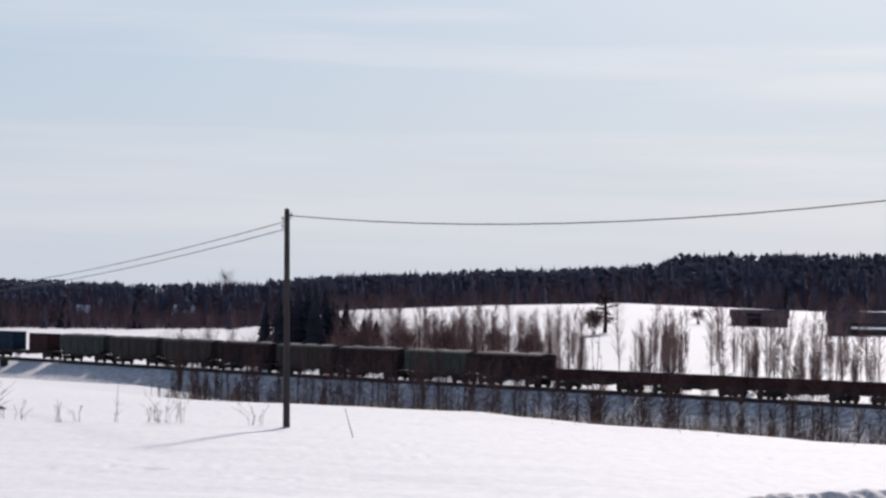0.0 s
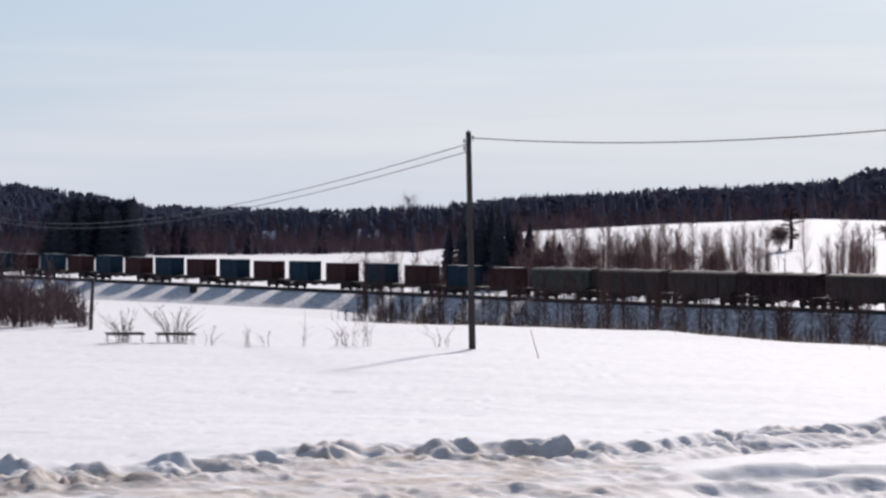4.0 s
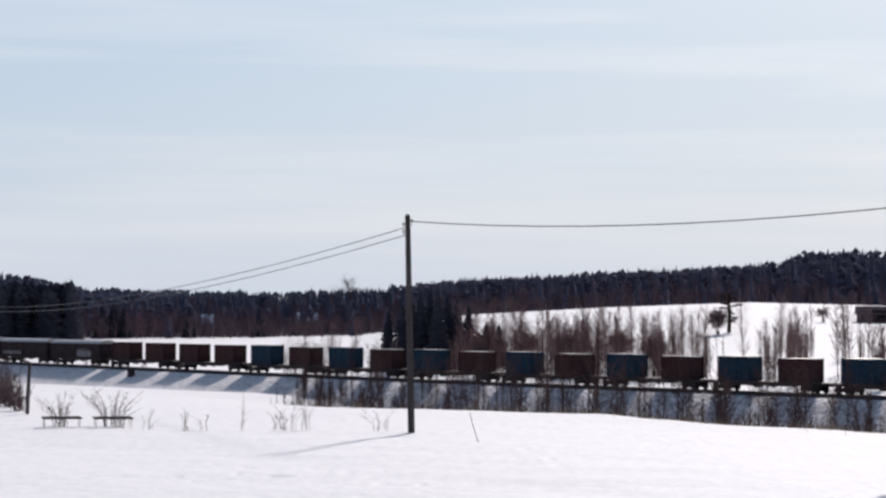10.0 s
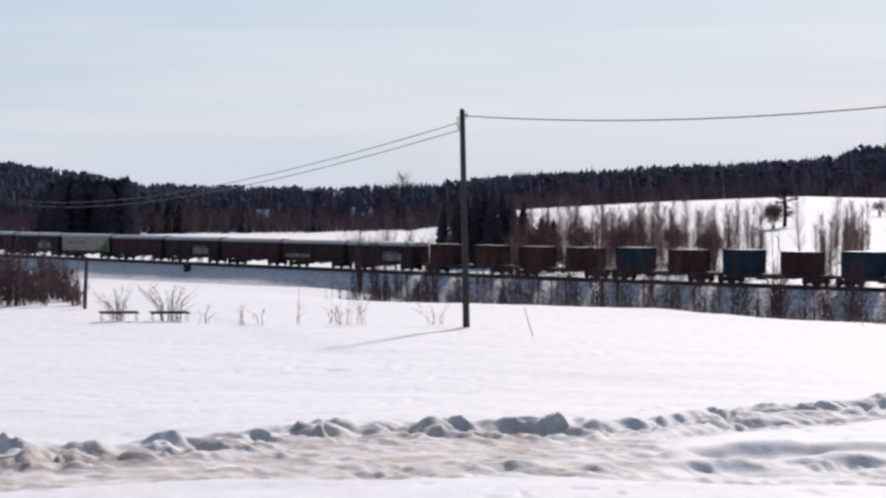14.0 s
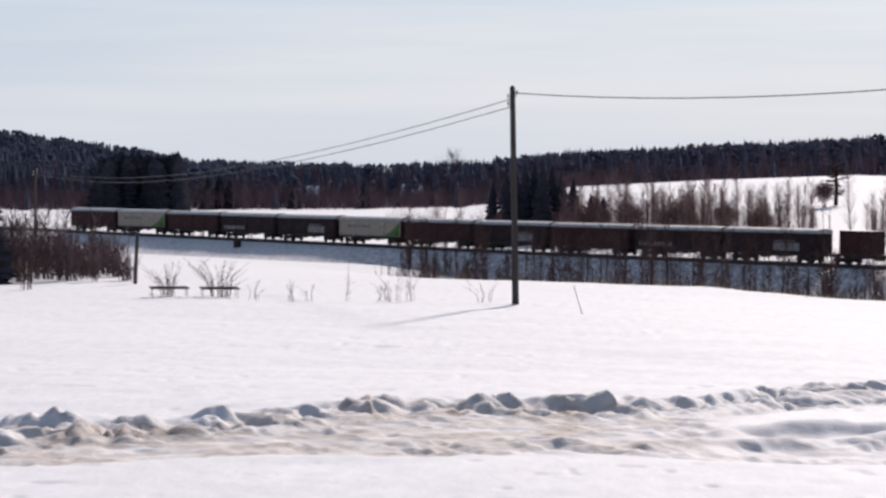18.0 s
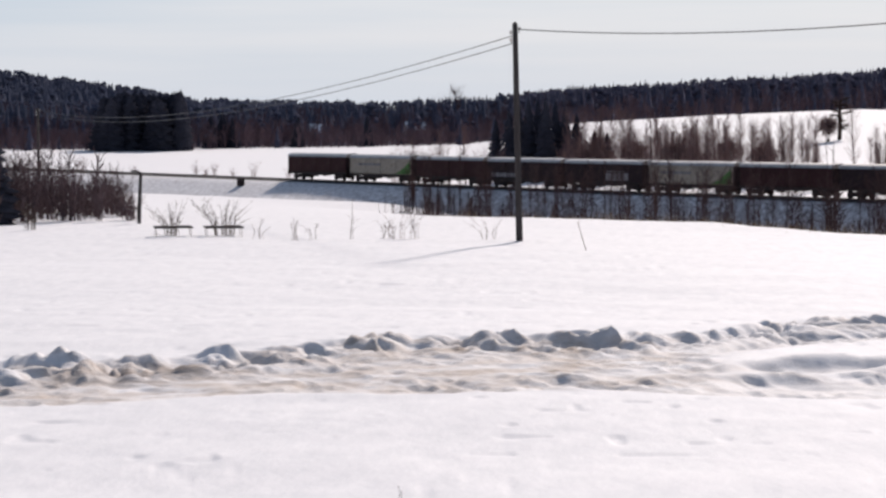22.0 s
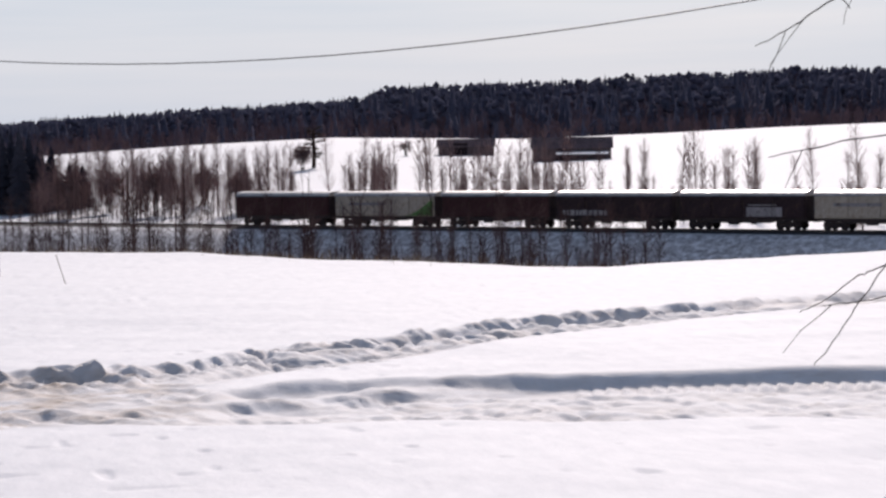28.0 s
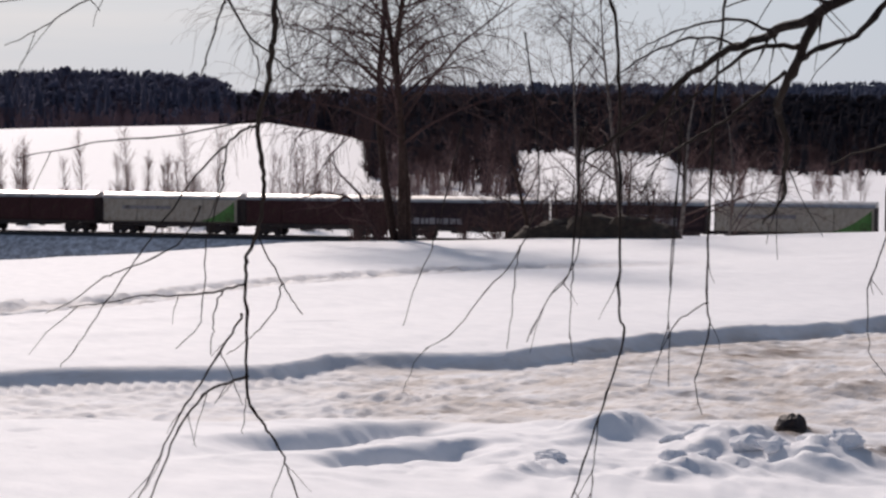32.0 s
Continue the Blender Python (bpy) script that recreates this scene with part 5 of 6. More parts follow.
def lone_tree(m):
    rng = random.Random(5)
    t = thing("lone_tree", m, "gnarled old tree with flat tiers of twigs on the slope", "tree")
    part("trunk", Shape().tube([(0, 0, -0.3), (0.1, 0, 3), (0.0, 0, 5.5), (0.15, 0, 7.4)], [0.42, 0.36, 0.3, 0.12], 8), BARK_OLD, t)
    for k in range(15):
        z = 2.0 + 5.4 * k / 14
        yaw = math.pi * (k % 2) + rng.gauss(0, 0.7)
        out = rng.uniform(1.5, 3.3) * (1.0 if k < 11 else 0.6)
        sh = Shape()
        pts = [Vector((0.05, 0, z))]
        for q in range(4):
            yaw += rng.gauss(0, 0.3)
            pts.append(pts[-1] + Vector((math.cos(yaw) * out / 4, math.sin(yaw) * out / 4, rng.uniform(-0.2, 0.3))))
        sh.tube(pts, [0.16, 0.13, 0.1, 0.07, 0.04], 5)
        for q in range(30):
            i = rng.randrange(1, 4)
            a = pts[i].lerp(pts[i + 1], rng.random())
            e = a + Vector((rng.gauss(0, 0.55), rng.gauss(0, 0.55), rng.gauss(0.15, 0.3)))
            sh.tube([a, a.lerp(e, 0.5) + Vector((0, 0, rng.gauss(0, 0.08))), e], [0.065, 0.045, 0.025], 3)
        part("branch", sh, BARK_OLD, t)


lone_tree(pose(_v.x, _v.y, _v.z))


def twig_ball(name, az, d, lift, rad, label, seed, count=240):
    """A round dense head of twigs on a few stems."""
    rng = random.Random(seed)
    v = on_ground(az, d)
    t = thing(name, pose(v.x, v.y, v.z), label, "shrub")
    sh = Shape()
    c = Vector((0, 0, lift))
    for k in range(5):
        sh.tube([(rng.gauss(0, 0.2), rng.gauss(0, 0.2), -0.2), (rng.gauss(0, 0.3), rng.gauss(0, 0.3), lift)], [0.09, 0.06], 5)
    part("stem", sh, BARK_OLD, t)
    head = Shape()
    for k in range(count):
        a = Vector((rng.gauss(0, 1), rng.gauss(0, 1), rng.gauss(0, 0.8))).normalized()
        p = c + a * rad * rng.uniform(0.0, 0.6)
        e = c + (a + Vector((rng.gauss(0, 0.25), rng.gauss(0, 0.25), rng.gauss(0.1, 0.2)))).normalized() * rad * rng.uniform(0.75, 1.1)
        head.tube([p, p.lerp(e, 0.5) + Vector((0, 0, 0.08)), e], [0.06, 0.045, 0.02], 3)
    part("head", head, SLOPE_TWIG, t)


twig_ball("round_shrub", 8.2, 424, 3.0, 2.3, "dense round leafless shrub beside the lone tree", 71, 420)
for _i, (_az, _d, _lift, _rad) in enumerate(((4.4, 318, 4.6, 3.3), (3.2, 330, 4.2, 2.8), (2.2, 322, 4.4, 3.2), (5.7, 336, 3.8, 2.4), (6.6, 312, 4.0, 2.2))):
    twig_ball("round_shrub", _az, _d, _lift, _rad, "dense round leafless treetop beyond the railway", 72 + 10 * _i, 420)
twig_ball("round_shrub", 10.9, 470, 2.0, 2.0, "sparse round leafless shrub below the barn", 73, 110)
for _i, (_az, _h, _n2) in enumerate(((2.48, 11, 3), (3.1, 10, 2), (3.55, 11.5, 5), (4.87, 11, 3), (5.58, 10, 3), (6.47, 11, 2), (8.25, 12, 9), (8.4, 10.5, 8), (2.0, 9, 4), (1.2, 9, 4), (10.1, 9.5, 3), (12.9, 8.5, 4), (14.1, 9, 3))):
    _v = on_ground(_az, TRACK_D / math.cos(radians(_az - TRACK_AZ)) - 27)
    shrub("dip_sapling", pose(_v.x, _v.y, _v.z), "tall dark leafless saplings below the embankment", "shrub", "tall saplings in the dip", 750 + _i, _h, _n2, 0.8, TWIG, 0.06, 12, True)
for _i, (_az, _q, _h) in enumerate(((21.15, 30, 1.3), (20.9, 32, 1.0), (23.0, 34, 0.9), (19.4, 40, 0.8))):
    _v = on_ground(_az, TRACK_D / math.cos(radians(_az - TRACK_AZ)) + _q + 20)
    shrub("low_shrub", pose(_v.x, _v.y, _v.z), "low dark leafless shrub on the snowy slope", "shrub", "low shrubs on the slope", 90 + _i, _h * 2.6, 26, 1.6, BRUSH, 0.045, 9)

# willow shrubs and dead stalks at the edge of the field
for _i, (_az, _d, _h, _n, _s) in enumerate(((-8.75, 87, 1.5, 20, 1.25), (-7.45, 87, 1.55, 26, 1.5), (-12.4, 92, 1.2, 10, 0.9), (-6.6, 84, 0.8, 5, 0.6), (-5.6, 83, 0.9, 6, 0.35), (-5.1, 83, 0.8, 4, 0.5), (-4.1, 83, 1.6, 3, 0.12), (-2.9, 83, 1.0, 9, 1.1), (-2.5, 83, 1.3, 7, 0.5), (-3.2, 84, 0.8, 8, 1.0), (-0.5, 82, 0.9, 8, 1.0))):
    _v = on_ground(_az, _d)
    shrub("willow_shrub", pose(_v.x, _v.y, _v.z), "bare willow shrub sticking out of the snow", "shrub", "shrubs at the field edge", 300 + _i, _h, _n, _s, WILLOW if _i < 3 else PALE_STEM, 0.015 if _i < 3 else 0.010, 5, True)

def bush_frame(az, d, w):
    v = on_ground(az, d)
    t = thing("bush_frame", pose(v.x, v.y, v.z, 0, 0, 12), "weathered wooden frame round a berry bush", "bush frame", "frames round the berry bushes")
    for x in (-w / 2, w / 2):
        for y in (-0.5, 0.5):
            part("leg", Shape().box(x, y, 0.05, 0.022, 0.022, 0.7, 0.003), PALE_STEM, t)
        part("cross_rail", Shape().box(x, 0, 0.36, 0.06, 1.1, 0.07, 0.008), POLE_WOOD, t)
    for y in (-0.56, 0.56):
        part("long_rail", Shape().box(0, y, 0.36, w + 0.16, 0.05, 0.06, 0.008), POLE_WOOD, t)


bush_frame(-8.75, 86.5, 1.35)
bush_frame(-7.45, 86.5, 1.35)


def blades(name, material, label, category, seed, bearings, back, tall, lean):
    """Thin upright blades behind the rim of the field."""
    rng = random.Random(seed)
    feet = on_ground_many(bearings, [float(np.interp(q, CREST_AZ, CREST_D)) + back(rng) for q in bearings])
    sh = Shape()
    for az, v in zip(bearings, feet):
        h = tall(rng, az)
        a = rng.uniform(0, math.tau)
        n = len(sh.v)
        c, e = 0.018 * math.cos(a), 0.018 * math.sin(a)
        sh.v.extend([(v.x + c, v.y + e, v.z - 0.1), (v.x - c, v.y - e, v.z - 0.1), (v.x + rng.gauss(0, lean), v.y + rng.gauss(0, lean), v.z + h)])
        sh.f.append((n, n + 1, n + 2))
    tagged(new(name, sh.mesh(name, material)), label, category, kind="stuff")


def rim_growth():
    rng = random.Random(57)
    blades("dry_grass", STRAW, "tufts of dry straw-coloured grass on the field rim", "grass", 55, [rng.choice((rng.uniform(-1.4, 17.0), rng.uniform(1.5, 12))) for i in range(1800)],
           lambda r: r.gauss(3.5, 1.6), lambda r, az: r.uniform(0.2, 0.7) * (0.5 + 0.9 * max(0.0, noise.noise(Vector((az * 1.3, 0, 0))))), 0.15)
    spots = []
    while len(spots) < 4200:
        az = -3.4 + 20.2 * rng.random()
        if rng.random() > float(smooth01((az + 3.5) / 3.0)):
            continue
        if noise.noise(Vector((az * 1.7, 3.0, 0))) + 0.5 * noise.noise(Vector((az * 6, 8.0, 0))) > rng.uniform(-0.3, 0.35):
            spots.append(az)
    blades("rim_brush", TWIG, "low dark leafless brush below the field rim", "brush", 58, spots, lambda r: r.uniform(5, 18), lambda r, az: r.uniform(0.4, 1.7), 0.3)


rim_growth()

# thicket at the western end of the field
for _i in range(72):
    _az = -14.4 + 4.65 * ((_i + _r.random()) / 72) ** 0.9
    _v = on_ground(_az, _r.uniform(99, 114))
    shrub("thicket_shrub", pose(_v.x, _v.y, _v.z), "dense brown leafless thicket at the field edge", "shrub", "thicket at the field edge", 340 + _i, _r.uniform(1.2, 3.7) * (1.0 if _az < -11.3 else 0.72), 11, 0.85, BRUSH, 0.021, 11)
EDGE = [slim_birch("edge_sapling", "thin upright leafless saplings at the field edge", "saplings at the field edge", 820 + _i, (2.2 + 0.35 * _i, 1.7, 2.0)[:2 + _i % 2], 0.17, "sapling", BRUSH, 0.4) for _i in range(4)]
for _i in range(30):
    _az = -14.3 + 3.9 * (_i + _r.random()) / 30
    _v = on_ground(_az, _r.uniform(97, 118))
    _m = pose(_v.x, _v.y, _v.z, 0, 0, _r.uniform(0, 360))
    if _i < 4:
        EDGE[_i].matrix_basis = _m
    else:
        copy_thing(EDGE[_i % 4], _m)
for _i, (_az, _d, _h) in enumerate(((-13.35, 99, 4.6), (-13.9, 101, 5.2), (-14.4, 103, 4.8))):
    spruce_tree(_az, _d, _h, 1.5, 440 + _i, group="young spruces at the field edge")

# an old fence post at the edge of the field
_v = on_ground(-9.62, 97)
_t = thing("fence_post", pose(_v.x, _v.y, _v.z, 0, 2, 0), "thick dark wooden post standing at the field edge", "post")
part("shaft", Shape().tube([(0, 0, -0.3), (0, 0, 1.2), (0.02, 0, 2.25)], [0.085, 0.08, 0.07], 10), POLE_WOOD, _t)
part("top_arm", Shape().tube([(0.02, 0, 2.22), (-0.2, 0, 2.3), (-0.42, 0, 2.28)], [0.05, 0.045, 0.03], 6), POLE_WOOD, _t)

# the great birch on the rim of the field and its neighbours
_v = on_ground(29.68, 103)
bare_tree("great_birch", pose(_v.x, _v.y, _v.z, 0, 0, -43), "large old leafless birch with several stems", "birch", "", 3, 18.5, 0.25, 3, 3, 0.22, (24, 9, 7), BARK_OLD, 0.05, twigs=TWIG, thin=0.0035, up=(0.35, 1.2), reach=0.85)
for _i, (_az, _d, _h, _rad) in enumerate(((34.3, 118, 15, 0.13), (35.5, 121, 16, 0.17), (36.8, 125, 15, 0.15), (38.0, 128, 13, 0.11))):
    _v = on_ground(_az, _d)
    bare_tree("birch_tree", pose(_v.x, _v.y, _v.z), "tall leafless birch with a pale trunk", "birch", "birches on the rim of the field", 20 + _i, _h, _rad, 1, 3, 0.05, (18, 7, 4), BARK_BIRCH, twigs=TWIG, thin=0.005, up=(0.7, 1.5), reach=0.8)


def low_limb():
    """The low limb of the old birch, rising to the side."""
    rng = random.Random(66)
    foot = on_ground(29.2, 102.6)
    t = thing("fallen_limb", pose(foot.x, foot.y, foot.z, 0, 0, -29.2), "crooked dark leafless limb leaning by the birch foot", "branch")
    for pts in (((0, 0, -0.1), (-0.8, 0, 1.3), (-1.7, 0.1, 2.1), (-2.9, 0, 2.3), (-4.0, 0, 1.9)), ((-0.8, 0, 1.3), (-1.1, 0.1, 2.2), (-2.0, 0, 3.1), (-2.5, 0, 3.9)), ((-1.7, 0.1, 2.1), (-2.6, 0, 1.6), (-3.4, 0, 1.5)), ((-0.5, 0, 0.8), (-0.9, 0, 1.0), (-1.9, 0, 1.1), (-2.4, 0, 1.6))):
        sh = Shape().tube([Vector(p) for p in pts], [0.09 - 0.07 * i / (len(pts) - 1) for i in range(len(pts))], 6)
        for k in range(12):
            i = rng.randrange(1, len(pts) - 1)
            a = Vector(pts[i]).lerp(Vector(pts[i + 1]), rng.random())
            e = a + Vector((rng.gauss(-0.2, 0.35), rng.gauss(0, 0.3), rng.gauss(0.1, 0.35)))
            sh.tube([a, a.lerp(e, 0.5) + Vector((0, 0, 0.06)), e], [0.02, 0.014, 0.007], 4)
        part("bough", sh, TWIG, t)


low_limb()
_v = on_ground(33.0, 112)
bare_tree("apple_tree", pose(_v.x, _v.y, _v.z), "low spreading leafless tree on the field rim", "tree", "", 44, 6.0, 0.16, 1, 2, -0.02, (14, 8, 0), BARK_OLD, twigs=TWIG)


for _i, (_az, _d, _h, _q) in enumerate(((34.6, 114, 5.0, 45), (36.2, 117, 4.4, 46), (32.3, 113, 4.6, 47), (33.8, 115, 5.4, 48), (35.4, 116, 5.6, 49))):
    _v = on_ground(_az, _d)
    bare_tree("apple_tree", pose(_v.x, _v.y, _v.z), "low spreading leafless tree beside the brush pile", "tree", "low trees on the rim", _q, _h, 0.11, 2, 2, -0.02, (12, 7, 0), BARK_OLD, 0.25, twigs=TWIG)


for _i, (_az, _d, _h, _n) in enumerate(((28.9, 104, 3.4, 16), (29.2, 105.5, 4.2, 16), (29.75, 106, 3.0, 12), (28.4, 107, 2.6, 12), (30.4, 108, 1.6, 10), (31.3, 109, 2.2, 14), (32.2, 110, 2.6, 14), (33.4, 110, 2.4, 14), (34.4, 112, 3.0, 14), (35.7, 112, 2.2, 12), (36.6, 113, 2.8, 12))):
    _v = on_ground(_az, _d)
    shrub("sucker_shrub", pose(_v.x, _v.y, _v.z), "dense leafless suckers at the foot of the old birch", "shrub", "suckers round the old birch", 500 + _i, _h, _n, 1.1, TWIG, 0.02, 9, True)


# ---- barns on the hill ----
def barn(az0, az1, d, wall_h, ridge_h, depth, label, band):
    a, b = on_ground(az0, d), on_ground(az1, d)
    mid = (a + b) / 2
    L = (b - a).length
    yaw = math.degrees(math.atan2(b.y - a.y, b.x - a.x))
    t = thing("barn", pose(mid.x, mid.y, min(a.z, b.z) - 0.2, 0, 0, yaw), label, "barn", "barns on the hill")
    for y in (0, depth):
        part("long_wall", Shape().box(0, y, wall_h / 2, L, 0.18, wall_h, 0.02), BARN_WOOD, t)
    for x in (-L / 2 + 0.1, L / 2 - 0.1):
        part("gable_wall", Shape().add([(x - 0.09, 0.1, 0), (x - 0.09, depth - 0.1, 0), (x - 0.09, depth - 0.1, wall_h), (x - 0.09, depth / 2, ridge_h - 0.1), (x - 0.09, 0.1, wall_h), (x + 0.09, 0.1, 0), (x + 0.09, depth - 0.1, 0), (x + 0.09, depth - 0.1, wall_h), (x + 0.09, depth / 2, ridge_h - 0.1), (x + 0.09, 0.1, wall_h)], [(0, 1, 2, 3, 4), (9, 8, 7, 6, 5), (0, 5, 6, 1), (1, 6, 7, 2), (4, 9, 5, 0)]), BARN_WOOD, t)
    for y0, y1 in ((-0.5, depth / 2), (depth + 0.5, depth / 2)):
        zl = wall_h - 0.25
        part("roof_slope", Shape().add([(-L / 2 - 0.4, y0, zl), (L / 2 + 0.4, y0, zl), (L / 2 + 0.4, y1, ridge_h), (-L / 2 - 0.4, y1, ridge_h), (-L / 2 - 0.4, y0, zl + 0.16), (L / 2 + 0.4, y0, zl + 0.16), (L / 2 + 0.4, y1, ridge_h + 0.16), (-L / 2 - 0.4, y1, ridge_h + 0.16)], [(0, 1, 2, 3), (7, 6, 5, 4), (0, 4, 5, 1), (1, 5, 6, 2), (2, 6, 7, 3), (3, 7, 4, 0)]), BARN_ROOF, t)
    part("door", Shape().box(-L * 0.1, -0.12, 1.5, 3.0, 0.1, 3.0, 0.02), PAINT_DARK, t)
    if band:
        part("lean_to_roof", Shape().add([(-L * 0.2, -3.2, wall_h * 0.52), (L * 0.46, -3.2, wall_h * 0.52), (L * 0.46, -0.1, wall_h * 0.66), (-L * 0.2, -0.1, wall_h * 0.66), (-L * 0.2, -3.2, wall_h * 0.52 + 0.2), (L * 0.46, -3.2, wall_h * 0.52 + 0.2), (L * 0.46, -0.1, wall_h * 0.66 + 0.2), (-L * 0.2, -0.1, wall_h * 0.66 + 0.2)], [(0, 1, 2, 3), (7, 6, 5, 4), (0, 4, 5, 1), (1, 5, 6, 2), (2, 6, 7, 3), (3, 7, 4, 0)]), SNOW_BANK, t, "snow-covered lean-to roof")
    return t


barn(11.75, 13.2, 470, 2.3, 3.7, 6, "low weathered timber barn on the snowy hillside", False)
barn(14.2, 16.25, 440, 3.0, 4.9, 7, "long weathered timber barn with a snowy lean-to", True)


barn(37.7, 38.5, 556, 2.6, 4.6, 6, "small dark cottage at the edge of the wood", True)


def cottage(az, d, width, label):
    v = on_ground(az, d)
    t = thing("cottage", pose(v.x, v.y, v.z - 0.3, 0, 0, -az + 8), label, "house", "cottages in the far wood")
    w, e, r, dep = width / 2, 3.4, 5.8, 6.0
    for y in (0, dep):
        part("wall", Shape().box(0, y, e / 2, width, 0.25, e, 0.02), COTTAGE, t)
    for x in (-w + 0.12, w - 0.12):
        part("gable_wall", Shape().add([(x + q, yy, zz) for q in (-0.12, 0.12) for yy, zz in ((0.1, 0), (dep - 0.1, 0), (dep - 0.1, e), (dep / 2, r - 0.1), (0.1, e))], [(0, 1, 2, 3, 4), (9, 8, 7, 6, 5), (0, 5, 6, 1), (1, 6, 7, 2), (4, 9, 5, 0)]), COTTAGE, t)
    for y0 in (-0.5, dep + 0.5):
        part("roof_slope", Shape().add([(x, y, z + q) for q in (0, 0.35) for x, y, z in ((-w - 0.4, y0, e - 0.3), (w + 0.4, y0, e - 0.3), (w + 0.4, dep / 2, r), (-w - 0.4, dep / 2, r))], [(0, 1, 2, 3), (7, 6, 5, 4), (0, 4, 5, 1), (1, 5, 6, 2), (2, 6, 7, 3), (3, 7, 4, 0)]), SNOW_BANK, t, "snow-covered roof")
    part("chimney", Shape().box(w * 0.3, dep / 2, r + 0.5, 0.8, 0.8, 1.6, 0.03), BARN_WOOD, t)
    for x in (-w * 0.55, w * 0.1, w * 0.6):
        part("window", Shape().box(x, -0.14, 2.6, 1.1, 0.08, 1.3, 0.02), PAINT_DARK, t)


COTTAGE = plain("pale_boards", (0.42, 0.39, 0.36), (0.6, 0.57, 0.53), 0.8, 1.2, stretch=(3, 3, 0.3), gloss=0.1)
cottage(-2.42, 690, 5.6, "pale wooden cottage with a snowy roof among trees")
cottage(-5.0, 684, 3.4, "small pale wooden cottage with a snowy roof")


def brush_pile():
    v = on_ground(34.8, 107)
    t = thing("brush_pile", pose(v.x, v.y, v.z, 0, 0, -34.5), "low dark pile of cut brushwood and earth", "brush pile")
    rng = random.Random(61)
    sh = Shape()
    n, m = 26, 9
    for i in range(n):
        for j in range(m):
            u, w = i / (n - 1) * 2 - 1, j / (m - 1) * 2 - 1
            h = 1.55 * max(0.0, 1 - u * u) ** 0.6 * max(0.0, 1 - w * w) * (0.6 + 0.7 * abs(noise.noise(Vector((u * 3.1, w, 2)))) + 0.3 * noise.noise(Vector((u * 9, w * 3, 5))))
            sh.v.append((u * 4.2, w * 1.3, h - 0.08))
    for i in range(n - 1):
        for j in range(m - 1):
            sh.f.append((i * m + j, (i + 1) * m + j, (i + 1) * m + j + 1, i * m + j + 1))
    part("mound", sh, DIRT, t, "dark earth and bark")
    for k in range(60):
        a = Vector((rng.uniform(-4.4, 4.2), rng.uniform(-0.8, 0.4), rng.uniform(0.15, 0.6)))
        b = a + Vector((rng.gauss(0, 0.9), rng.gauss(0, 0.3), rng.uniform(-0.1, 0.7)))
        part("stick", Shape().tube([a, a.lerp(b, 0.5) + Vector((0, 0, 0.06)), b], [0.03, 0.025, 0.01], 5), TWIG, t)


brush_pile()


